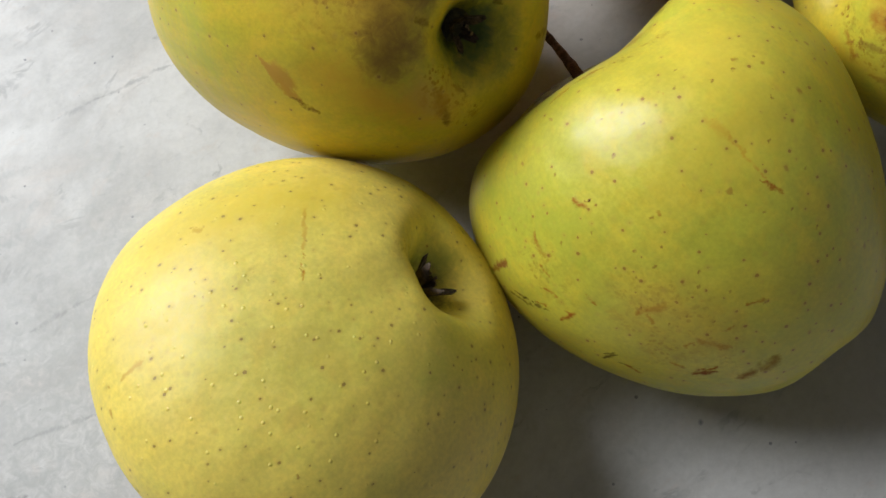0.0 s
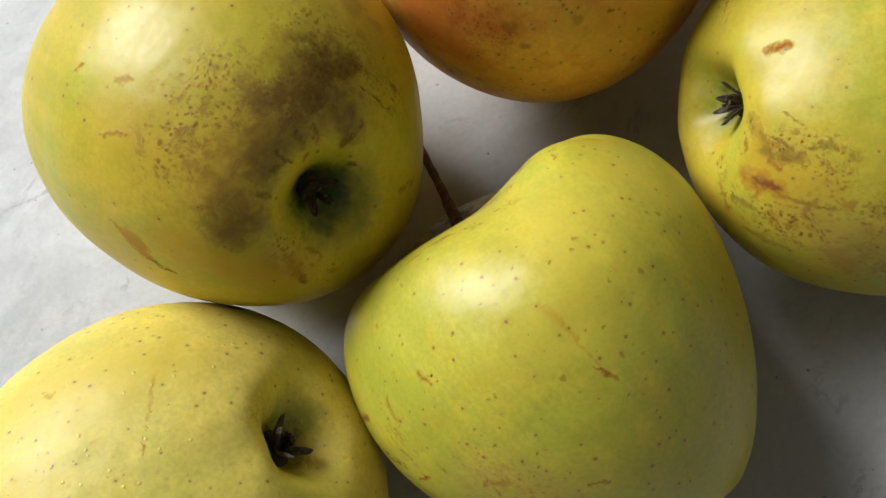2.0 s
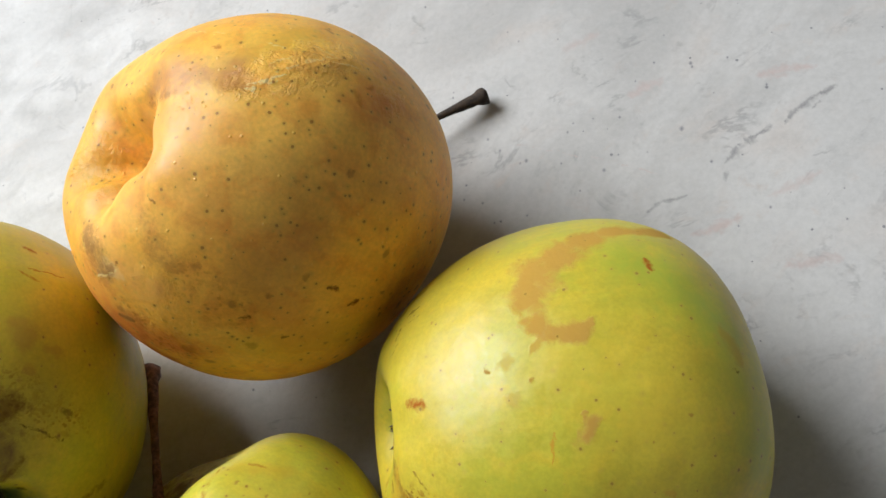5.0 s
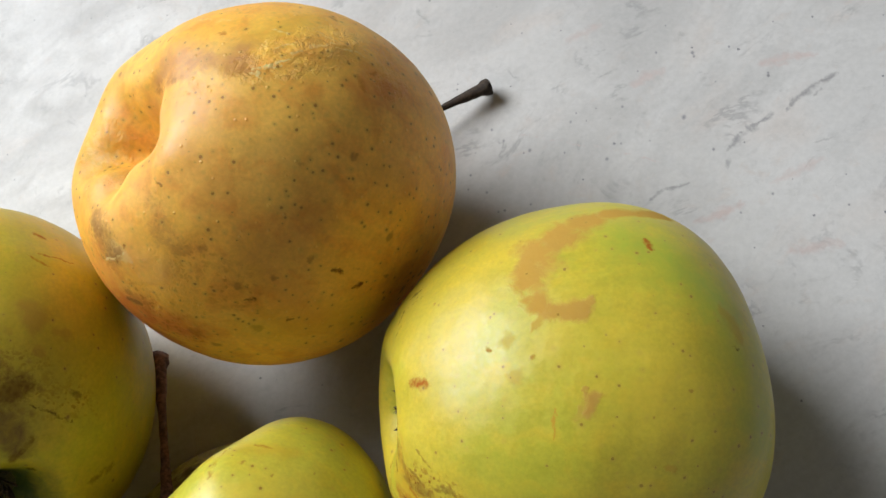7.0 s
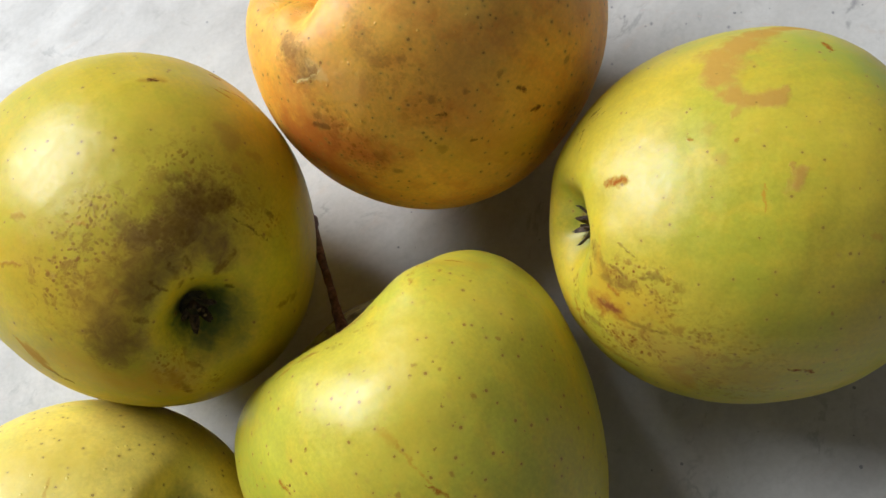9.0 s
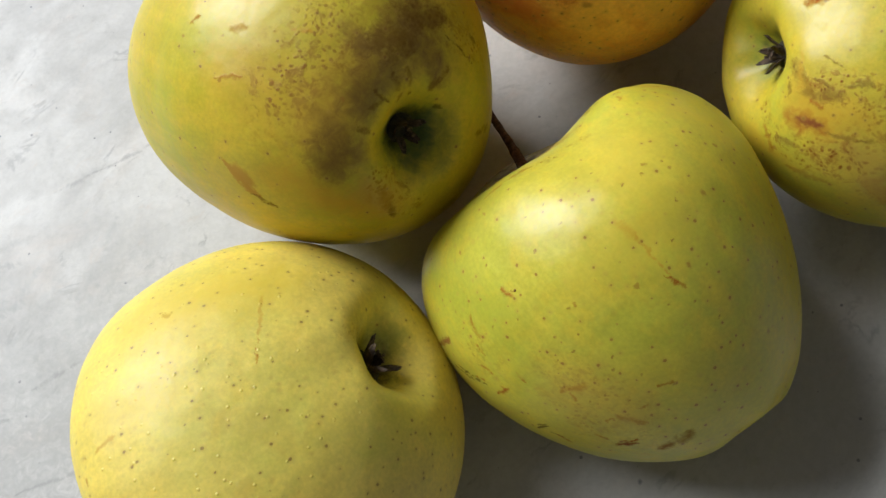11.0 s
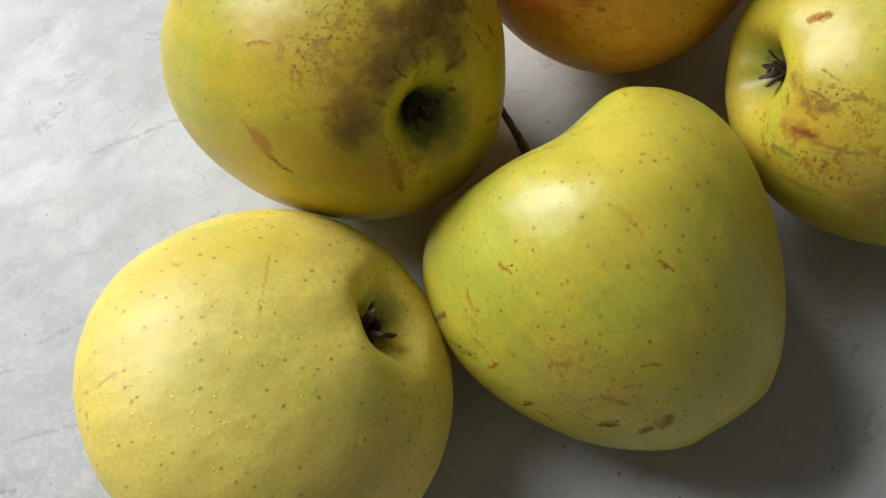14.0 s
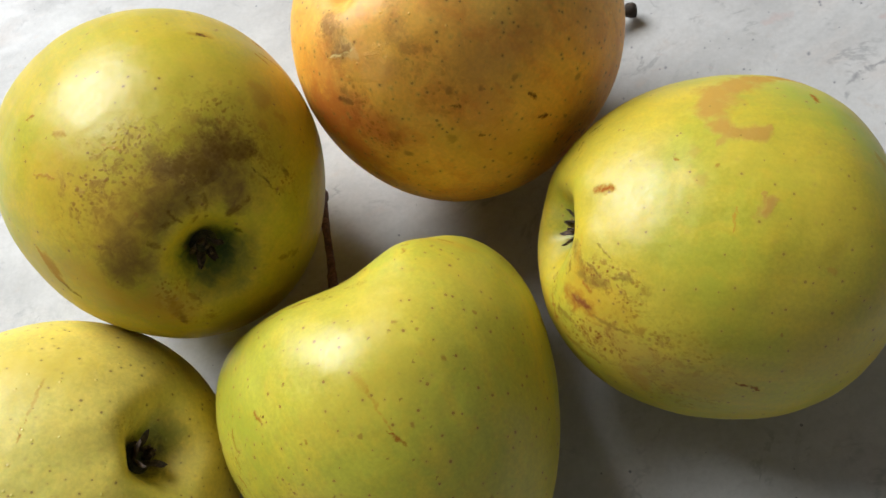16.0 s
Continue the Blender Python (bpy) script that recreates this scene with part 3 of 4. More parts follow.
mark('heart', 'spot', (-10.4, 23.2, -11.6), (0.08, 0.50, 0.86), 0.3, 0.41, .8)
mark('heart', 'spot', (-19.4, 17.6, -10.5), (0.11, 0.53, 0.84), 0.3, 0.41, .8)
mark('heart', 'spot', (-24.8, 14.6, -2.3), (0.22, 0.38, 0.90), 0.3, 0.41, .8)
mark('heart', 'spot', (-15.9, 16.1, 20.5), (0.43, -0.26, 0.87), 0.3, 0.41, .8)
mark('heart', 'spot', (-20.5, 14.0, 16.8), (0.40, -0.13, 0.91), 0.3, 0.41, .8)
mark('heart', 'spot', (-12.5, 19.9, 18.5), (0.43, -0.24, 0.87), 0.3, 0.41, .8)
mark('heart', 'spot', (5.0, 26.5, 12.3), (0.48, -0.36, 0.80), 0.3, 0.41, .8)
mark('heart', 'spot', (1.6, 23.7, 19.3), (0.49, -0.44, 0.75), 0.3, 0.41, .8)
mark('heart', 'spot', (7.9, 28.4, 2.1), (0.42, -0.18, 0.89), 0.3, 0.41, .8)
mark('heart', 'spot', (1.5, 25.8, -9.8), (-0.03, 0.57, 0.82), 0.3, 0.41, .8)
mark('heart', 'spot', (-0.9, 27.1, -7.7), (0.06, 0.46, 0.89), 0.3, 0.41, .8)
mark('heart', 'spot', (6.6, 28.1, -4.2), (0.19, 0.24, 0.95), 0.3, 0.41, .8)
mark('heart', 'spot', (3.2, 28.2, -5.1), (0.15, 0.32, 0.94), 0.3, 0.41, .8)
mark('heart', 'spot', (-0.2, 25.6, 15.3), (0.46, -0.33, 0.82), 0.3, 0.41, .8)
mark('heart', 'spot', (-9.3, 18.8, 23.1), (0.45, -0.33, 0.83), 0.3, 0.41, .8)
mark('heart', 'spot', (-18.5, 15.9, 17.2), (0.41, -0.16, 0.90), 0.3, 0.41, .8)
mark('heart', 'spot', (-22.2, 14.5, 12.4), (0.37, -0.01, 0.93), 0.3, 0.41, .8)
mark('russet', 'line', (-2.6, 22.9, 22.8), (0.66, -0.39, 0.64), 2.0, 0.40, .7)
mark('heart', 'spot', (-15.1, 23.6, 3.7), (0.32, 0.10, 0.94), 0.3, 0.40, .8)
mark('heart', 'spot', (-18.2, 20.0, 9.2), (0.35, 0.03, 0.93), 0.3, 0.40, .8)
mark('heart', 'spot', (-16.2, 21.9, 7.8), (0.35, 0.02, 0.94), 0.3, 0.40, .8)
mark('heart', 'spot', (-19.1, 20.1, 5.6), (0.33, 0.10, 0.94), 0.3, 0.40, .8)
mark('heart', 'spot', (-13.1, 24.0, -6.1), (0.18, 0.36, 0.92), 0.3, 0.40, .8)
mark('heart', 'spot', (-14.5, 21.1, 13.8), (0.40, -0.14, 0.91), 0.3, 0.40, .8)
mark('heart', 'spot', (-15.2, 19.9, 15.2), (0.41, -0.15, 0.90), 0.3, 0.40, .8)
mark('heart', 'spot', (-3.4, 26.2, 13.0), (0.44, -0.24, 0.87), 0.3, 0.40, .8)
mark('heart', 'spot', (2.9, 28.5, 6.3), (0.43, -0.21, 0.88), 0.3, 0.40, .8)
mark('heart', 'spot', (-7.5, 26.3, -6.9), (0.15, 0.38, 0.91), 0.3, 0.40, .8)
mark('heart', 'spot', (-21.3, 18.7, -0.2), (0.27, 0.26, 0.93), 0.3, 0.40, .8)
mark('heart', 'dark', (-31.9, 1.4, 0.1), (0.21, 0.62, 0.76), 4.2, 0.39, .6)
mark('heart', 'dark', (-28.3, 2.6, 15.1), (0.42, 0.87, 0.27), 1.8, 0.39, .7)
mark('blotched', 'russet', (10.3, 4.9, 30.1), (0.76, -0.65, -0.02), 2.0, 0.39, .6)
mark('blotched', 'russet', (10.1, 12.9, 26.4), (0.80, 0.31, -0.52), 1.9, 0.38, .6)
mark('blotched', 'red', (-4.3, 21.8, 16.5), (0.49, 0.51, -0.71), 0.7, 0.38, .6)
mark('blotched', 'russet', (12.6, 10.1, 27.3), (0.80, 0.27, -0.54), 1.9, 0.38, .7)
mark('heart', 'red', (-22.1, 7.0, 22.5), (0.48, -0.18, 0.86), 1.7, 0.38, .5)
mark('heart', 'red', (-26.7, 11.4, -5.8), (-0.45, -0.40, 0.80), 1.6, 0.37, .6)
mark('heart', 'red', (-28.4, 9.6, -1.1), (-0.06, -0.07, 1.00), 1.3, 0.37, .6)
mark('heart', 'red', (-29.5, 7.6, 1.8), (0.18, 0.19, 0.97), 1.5, 0.37, .7)
mark('heart', 'red', (-26.4, 11.3, 6.6), (0.01, -0.30, 0.95), 1.4, 0.37, .6)
mark('heart', 'red', (-19.9, 11.6, 20.9), (0.68, 0.73, 0.10), 1.1, 0.37, .5)
mark('golden', 'dark', (27.0, 12.6, 12.8), (-0.13, 0.68, -0.72), 0.9, 0.36, .6)
mark('golden', 'dark', (29.0, 12.6, 4.6), (-0.18, 0.54, -0.82), 0.8, 0.36, .5)
mark('pale', 'red', (-0.6, 29.5, -17.1), (-0.96, -0.10, -0.27), 0.6, 0.36, .5)
mark('russet', 'red', (28.0, 15.4, 7.9), (0.29, -0.80, 0.52), 2.2, 0.36, .6)
mark('heart', 'red', (-15.0, 15.2, 22.7), (0.83, 0.33, 0.46), 1.1, 0.36, .5)
mark('heart', 'red', (-10.3, 18.9, 22.2), (0.86, 0.21, 0.46), 1.6, 0.36, .6)
mark('golden', 'red', (-8.7, 33.4, 5.1), (-0.68, -0.06, -0.73), 1.2, 0.36, .4)
mark('golden', 'dark', (22.2, 22.0, 2.6), (-0.14, 0.21, -0.97), 1.1, 0.35, .6)
mark('heart', 'line', (-0.9, 28.4, 5.8), (0.09, -0.19, 0.98), 3.9, 0.35, .6)
mark('golden', 'dark', (11.4, 11.7, 30.0), (0.78, 0.44, -0.44), 1.2, 0.35, .5)
mark('russet', 'dark', (15.7, 4.7, 29.3), (0.20, -0.98, 0.07), 3.5, 0.33, .6)
mark('blotched', 'red', (-1.9, 25.0, 10.6), (-0.27, 0.33, -0.90), 0.6, 0.32, .5)
mark('golden', 'crack', (20.1, -2.0, 29.1), (0.02, 1.00, -0.04), 2.7, 0.31, .7)
mark('blotched', 'dark', (-17.5, 7.2, 25.5), (-0.35, 0.70, -0.62), 1.9, 0.30, .5)
mark('blotched', 'dark', (-13.9, 5.9, 28.2), (-0.92, -0.08, -0.39), 1.3, 0.30, .5)
mark('golden', 'crack', (-14.1, 29.9, 11.8), (0.46, 0.50, -0.73), 1.8, 0.30, .4)
mark('golden', 'crack', (-6.0, 26.2, 22.0), (-0.34, 0.59, -0.73), 1.5, 0.29, .9)
mark('golden', 'crack', (-9.3, 28.7, 17.6), (-0.48, 0.36, -0.80), 2.6, 0.29, .5)
mark('golden', 'crack', (-11.7, 30.1, 13.6), (-0.39, 0.26, -0.88), 2.3, 0.29, .45)
mark('heart', 'line', (-1.9, 27.9, -4.6), (0.23, 0.30, 0.92), 4.1, 0.28, .7)
mark('blotched', 'line', (7.8, 25.2, 8.4), (0.97, -0.21, 0.09), 2.1, 0.26, .8)
mark('golden', 'crack', (-18.4, 14.6, 24.8), (0.25, 0.93, -0.28), 4.2, 0.26, .5)
mark('golden', 'crack', (-13.9, 25.9, 18.9), (0.38, 0.69, -0.62), 1.7, 0.24, .6)
mark('pale', 'red', (19.5, 22.5, 2.3), (-0.05, -0.35, 0.93), 0.8, 0.24, .5)
mark('pale', 'red', (2.7, 29.8, -15.6), (-1.00, 0.05, 0.05), 0.5, 0.24, .5)
mark('golden', 'crack', (-11.9, 31.7, 8.6), (0.02, 0.25, -0.97), 2.6, 0.24, .6)
mark('golden', 'crack', (-7.1, 27.6, 20.1), (-0.36, 0.51, -0.78), 1.8, 0.23, .8)
mark('golden', 'crack', (-5.2, 26.2, 22.2), (-0.88, 0.24, -0.41), 1.1, 0.23, .8)
mark('golden', 'crack', (-4.5, 25.7, 22.9), (0.40, 0.65, -0.65), 1.1, 0.23, .8)
mark('golden', 'crack', (-10.9, 27.6, 18.5), (-0.42, 0.40, -0.81), 2.0, 0.23, .5)


def skin_material(name, ground, second, third, dots, dot_size, dot_space, dot_stretch, pimples, gloss, spot_size):
    """Apple skin: a ground colour clouded with two others, lenticels, stains, and a waxy uneven surface."""
    mat, nodes, links, bsdf = nodes_of("skin_" + name)
    tree = mat.node_tree
    at = vector(tree, "SCALE", nodes.new("ShaderNodeTexCoord").outputs["Object"], scale=1000.0)
    # clouds, and streaks that run from stem to calyx
    cloud = noise_of(tree, at, 0.045, 3.0, 0.5, 0.4)
    streak = noise_of(tree, vector(tree, "MULTIPLY", at, (1.0, 1.0, 0.10)), 0.22, 4.0, 0.6)
    grain = noise_of(tree, at, 1.3, 4.0, 0.65)
    mid = noise_of(tree, at, 0.20, 4.0, 0.6, 0.6)
    colour = blend(tree, ramp(tree, cloud, 0.40, 0.62), ground, second)
    colour = blend(tree, maths(tree, "MULTIPLY", ramp(tree, maths(tree, "ADD", maths(tree, "MULTIPLY", mid, 0.6), maths(tree, "MULTIPLY", streak, 0.4)), 0.44, 0.64), 0.6), colour, third)
    # two fine scales of mottling
    colour = blend(tree, 1.0, colour, ramp(tree, grain, 0.25, 0.75, 0.90, 1.08), "MULTIPLY")
    colour = blend(tree, 1.0, colour, ramp(tree, streak, 0.3, 0.7, 0.93, 1.06), "MULTIPLY")
    # stains and scars, and the calyx pits with shade in their colour
    fray = noise_of(tree, at, 0.42, 5.0, 0.72, 0.5)
    fine = noise_of(tree, at, 1.5, 3.0, 0.7)
    mixed = maths(tree, "ADD", maths(tree, "MULTIPLY", fray, 0.45), maths(tree, "MULTIPLY", fine, 0.55))
    spots = nodes.new("ShaderNodeTexVoronoi")
    links.new(at, spots.inputs["Vector"])
    spots.inputs["Scale"].default_value = 1.15
    grains = ramp(tree, maths(tree, "ADD", spots.outputs["Distance"], maths(tree, "MULTIPLY", fine, 0.45)), 0.42, 0.90, 1.0, 0.78)
    warp = nodes.new("ShaderNodeTexNoise")
    links.new(at, warp.inputs["Vector"])
    warp.inputs["Scale"].default_value, warp.inputs["Detail"].default_value, warp.inputs["Roughness"].default_value = 0.16, 2.0, 0.5
    bent_at = vector(tree, "ADD", at, vector(tree, "SCALE", vector(tree, "SUBTRACT", warp.outputs["Color"], (0.5, 0.5, 0.5)), scale=4.0))
    crimp = nodes.new("ShaderNodeTexNoise")
    links.new(at, crimp.inputs["Vector"])
    crimp.inputs["Scale"].default_value, crimp.inputs["Detail"].default_value, crimp.inputs["Roughness"].default_value = 0.55, 3.0, 0.6
    crimped_at = vector(tree, "ADD", at, vector(tree, "SCALE", vector(tree, "SUBTRACT", crimp.outputs["Color"], (0.5, 0.5, 0.5)), scale=2.0))
    few = nodes.new("ShaderNodeTexVoronoi")
    links.new(vector(tree, "MULTIPLY", bent_at, (1.0, 1.0, 0.75)), few.inputs["Vector"])
    few.inputs["Scale"].default_value = 1.05
    flecks = ramp(tree, maths(tree, "ADD", few.outputs["Distance"], maths(tree, "MULTIPLY", fine, 0.6)), 0.48, 0.74, 0.9, 0.0)
    freckles = maths(tree, "MAXIMUM", maths(tree, "MULTIPLY", flecks, ramp(tree, mid, 0.38, 0.60, 0.25, 1.0)), maths(tree, "MULTIPLY", ramp(tree, fray, 0.48, 0.64), 0.5))
    rough_skin = wrinkled = None
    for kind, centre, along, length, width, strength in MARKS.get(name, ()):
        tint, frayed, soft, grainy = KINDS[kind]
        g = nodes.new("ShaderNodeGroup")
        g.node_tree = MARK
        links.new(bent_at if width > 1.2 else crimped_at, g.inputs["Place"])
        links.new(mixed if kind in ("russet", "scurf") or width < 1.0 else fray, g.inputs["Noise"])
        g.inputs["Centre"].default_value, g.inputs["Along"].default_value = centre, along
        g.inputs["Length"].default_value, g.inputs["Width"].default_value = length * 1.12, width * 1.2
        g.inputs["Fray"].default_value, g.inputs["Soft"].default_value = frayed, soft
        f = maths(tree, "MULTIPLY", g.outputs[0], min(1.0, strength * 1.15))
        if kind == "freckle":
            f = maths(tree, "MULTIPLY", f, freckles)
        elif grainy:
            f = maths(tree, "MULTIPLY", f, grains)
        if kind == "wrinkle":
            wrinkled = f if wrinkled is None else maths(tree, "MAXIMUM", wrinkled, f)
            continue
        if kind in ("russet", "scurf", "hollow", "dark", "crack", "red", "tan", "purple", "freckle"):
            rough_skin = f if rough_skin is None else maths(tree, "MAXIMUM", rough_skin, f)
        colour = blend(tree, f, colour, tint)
    # lenticels
    v = nodes.new("ShaderNodeTexVoronoi")
    links.new(vector(tree, "ADD", vector(tree, "MULTIPLY", at, (1.0, 1.0, dot_stretch)), vector(tree, "SCALE", (1, 1, 1), scale=maths(tree, "MULTIPLY", fine, 0.25))), v.inputs["Vector"])
    v.inputs["Scale"].default_value = 1.0 / dot_space
    size = maths(tree, "MULTIPLY", ramp(tree, v.outputs["Color"], 0.1, 0.9, 0.30, 1.05), dot_size / dot_space)
    off = maths(tree, "DIVIDE", v.outputs["Distance"], size)
    dot = ramp(tree, off, 0.65, 1.05, 1.0, 0.0)
    halo = ramp(tree, off, 0.9, 2.6, 0.32, 0.0)
    colour = blend(tree, halo, colour, (0.50, 0.33, 0.06))
    colour = blend(tree, maths(tree, "MULTIPLY", dot, 0.78), colour, dots)
    # stray larger brown spots with soft rims
    w = nodes.new("ShaderNodeTexVoronoi")
    links.new(crimped_at, w.inputs["Vector"])
    w.inputs["Scale"].default_value = 1.0 / 4.6
    large = maths(tree, "MULTIPLY", ramp(tree, w.outputs["Color"], 0.35, 0.85, 0.0, 1.0), spot_size / 4.6)
    away = maths(tree, "DIVIDE", w.outputs["Distance"], maths(tree, "ADD", large, 0.0001))
    colour = blend(tree, maths(tree, "MULTIPLY", ramp(tree, away, 0.55, 1.5, 1.0, 0.0), 0.62), colour, (0.330, 0.140, 0.018))
    links.new(colour, bsdf.inputs["Base Color"])
    # raised pores
    p = nodes.new("ShaderNodeTexVoronoi")
    links.new(at, p.inputs["Vector"])
    p.inputs["Scale"].default_value = 0.42
    bump = ramp(tree, p.outputs["Distance"], 0.03, 0.15, 1.0, 0.0)
    if pimples > 0.5:
        colour = blend(tree, maths(tree, "MULTIPLY", bump, 0.14), colour, (0.78, 0.66, 0.20))
        links.new(colour, bsdf.inputs["Base Color"])
    normal = bumped(tree, noise_of(tree, at, 0.13, 2.0, 0.45), 0.42, 0.0009)
    normal = bumped(tree, noise_of(tree, at, 0.9, 4.0, 0.6), 0.10, 0.0002, normal)
    normal = bumped(tree, bump, 0.5 * pimples, 0.00022, normal)
    normal = bumped(tree, dot, -0.35, 0.00015, normal)
    if rough_skin is not None:
        normal = bumped(tree, maths(tree, "MULTIPLY", rough_skin, maths(tree, "ADD", grains, fine)), 0.22, 0.00015, normal)
    if wrinkled is not None:
        folds = noise_of(tree, vector(tree, "MULTIPLY", at, (1.0, 1.0, 0.35)), 0.24, 3.0, 0.5, 0.7)
        normal = bumped(tree, maths(tree, "MULTIPLY", wrinkled, folds), 0.7, 0.0013, normal)
    links.new(normal, bsdf.inputs["Normal"])
    r = maths(tree, "ADD", ramp(tree, grain, 0.3, 0.7, gloss - 0.05, gloss + 0.06), maths(tree, "MULTIPLY", rough_skin, 0.35) if rough_skin is not None else 0.0)
    links.new(r, bsdf.inputs["Roughness"])
    if rough_skin is not None:
        links.new(maths(tree, "SUBTRACT", 0.5, maths(tree, "MULTIPLY", rough_skin, 0.4)), bsdf.inputs["Specular IOR Level"])
    bsdf.inputs["Subsurface Weight"].default_value = 0.15
    bsdf.inputs["Subsurface Radius"].default_value = (1.0, 0.6, 0.15)
    bsdf.inputs["Subsurface Scale"].default_value = 0.003
    return mat


def bark_material(name, dark, light):
    """Dry stem or sepal: brown, wrinkled along its length."""
    mat, nodes, links, bsdf = nodes_of(name)
    tree = mat.node_tree
    at = vector(tree, "SCALE", nodes.new("ShaderNodeTexCoord").outputs["Object"], scale=1000.0)
    n = noise_of(tree, at, 0.9, 4.0, 0.65, 0.5)
    f = noise_of(tree, at, 4.0, 3.0, 0.6)
    colour = blend(tree, ramp(tree, n, 0.35, 0.68), dark, light)
    links.new(blend(tree, 1.0, colour, ramp(tree, f, 0.3, 0.7, 0.75, 1.15), "MULTIPLY"), bsdf.inputs["Base Color"])
    links.new(bumped(tree, f, 0.6, 0.0002, bumped(tree, n, 0.6, 0.0004)), bsdf.inputs["Normal"])
    bsdf.inputs["Roughness"].default_value = 0.75
    return mat


def stone_material():
    """White-grey marble: soft grey clouds, faint slanting veins, stray dark specks and a few warm traces."""
    mat, nodes, links, bsdf = nodes_of("white_marble")
    tree = mat.node_tree
    at = vector(tree, "SCALE", nodes.new("ShaderNodeTexCoord").outputs["Object"], scale=1000.0)
    turn = nodes.new("ShaderNodeVectorRotate")
    turn.rotation_type = "Z_AXIS"
    links.new(at, turn.inputs["Vector"])
    turn.inputs["Angle"].default_value = radians(-38)
    slant = vector(tree, "MULTIPLY", turn.outputs[0], (0.62, 1.0, 1.0))
    cloud = noise_of(tree, slant, 0.028, 5.0, 0.62, 0.8)
    haze = noise_of(tree, slant, 0.11, 6.0, 0.68, 1.0)
    grain = noise_of(tree, at, 0.7, 4.0, 0.7)
    colour = blend(tree, ramp(tree, cloud, 0.34, 0.66), (0.445, 0.437, 0.428), (0.555, 0.548, 0.540))
    colour = blend(tree, ramp(tree, haze, 0.50, 0.74, 0.0, 0.42), colour, (0.42, 0.42, 0.415))
    colour = blend(tree, ramp(tree, noise_of(tree, slant, 0.05, 4.0, 0.6, 0.4), 0.52, 0.72, 0.0, 0.45), colour, (0.54, 0.48, 0.44))
    # fine broken mottling
    crumb = noise_of(tree, slant, 0.34, 6.0, 0.72, 0.6)
    colour = blend(tree, ramp(tree, crumb, 0.52, 0.72, 0.0, 0.38), colour, (0.37, 0.365, 0.36))
    colour = blend(tree, ramp(tree, noise_of(tree, slant, 0.21, 5.0, 0.7, 0.5), 0.56, 0.74, 0.0, 0.40), colour, (0.50, 0.42, 0.37))
    # veins lie where a noise crosses its middle value, broken up by a second one
    ridge = maths(tree, "ABSOLUTE", maths(tree, "SUBTRACT", noise_of(tree, slant, 0.045, 6.0, 0.62, 0.9), 0.5))
    broken = ramp(tree, noise_of(tree, at, 0.09, 4.0, 0.6), 0.50, 0.66)
    vein = maths(tree, "MULTIPLY", ramp(tree, ridge, 0.0, 0.026, 0.50, 0.0), broken)
    colour = blend(tree, vein, colour, (0.24, 0.235, 0.24))
    wisps = maths(tree, "ABSOLUTE", maths(tree, "SUBTRACT", noise_of(tree, slant, 0.16, 5.0, 0.6, 1.2), 0.5))
    colour = blend(tree, maths(tree, "MULTIPLY", ramp(tree, wisps, 0.0, 0.025, 0.12, 0.0), ramp(tree, cloud, 0.45, 0.6, 1.0, 0.2)), colour, (0.36, 0.355, 0.36))
    # specks
    v = nodes.new("ShaderNodeTexVoronoi")
    v.voronoi_dimensions = "2D"
    links.new(at, v.inputs["Vector"])
    v.inputs["Scale"].default_value = 0.13
    size = ramp(tree, v.outputs["Color"], 0.5, 0.98, 0.0, 0.05)
    speck = ramp(tree, maths(tree, "SUBTRACT", maths(tree, "ADD", v.outputs["Distance"], maths(tree, "MULTIPLY", grain, 0.03)), size), 0.0, 0.02, 0.8, 0.0)
    colour = blend(tree, speck, colour, (0.16, 0.16, 0.18))
    # veins and stains of their own, and two broad patches that paint in light falloff
    fray = noise_of(tree, at, 0.35, 5.0, 0.7, 0.8)
    warp = nodes.new("ShaderNodeTexNoise")
    links.new(at, warp.inputs["Vector"])
    warp.inputs["Scale"].default_value, warp.inputs["Detail"].default_value, warp.inputs["Roughness"].default_value = 0.22, 5.0, 0.65
    bent_at = vector(tree, "ADD", at, vector(tree, "SCALE", vector(tree, "SUBTRACT", warp.outputs["Color"], (0.5, 0.5, 0.5)), scale=3.0))
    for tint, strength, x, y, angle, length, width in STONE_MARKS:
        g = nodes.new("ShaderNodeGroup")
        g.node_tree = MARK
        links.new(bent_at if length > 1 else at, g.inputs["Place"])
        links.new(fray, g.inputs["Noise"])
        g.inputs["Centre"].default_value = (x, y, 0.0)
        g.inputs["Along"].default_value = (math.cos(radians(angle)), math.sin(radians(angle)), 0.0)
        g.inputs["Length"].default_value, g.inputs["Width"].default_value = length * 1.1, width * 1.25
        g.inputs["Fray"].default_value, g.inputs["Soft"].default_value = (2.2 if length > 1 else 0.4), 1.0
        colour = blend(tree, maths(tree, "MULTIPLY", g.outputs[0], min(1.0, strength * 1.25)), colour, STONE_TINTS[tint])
    colour = blend(tree, 1.0, colour, ramp(tree, grain, 0.3, 0.7, 0.95, 1.04), "MULTIPLY")
    links.new(colour, bsdf.inputs["Base Color"])
    links.new(ramp(tree, haze, 0.3, 0.7, 0.42, 0.56), bsdf.inputs["Roughness"])
    links.new(bumped(tree, grain, 0.12, 0.0001, bumped(tree, vein, -0.2, 0.0001)), bsdf.inputs["Normal"])
    return mat


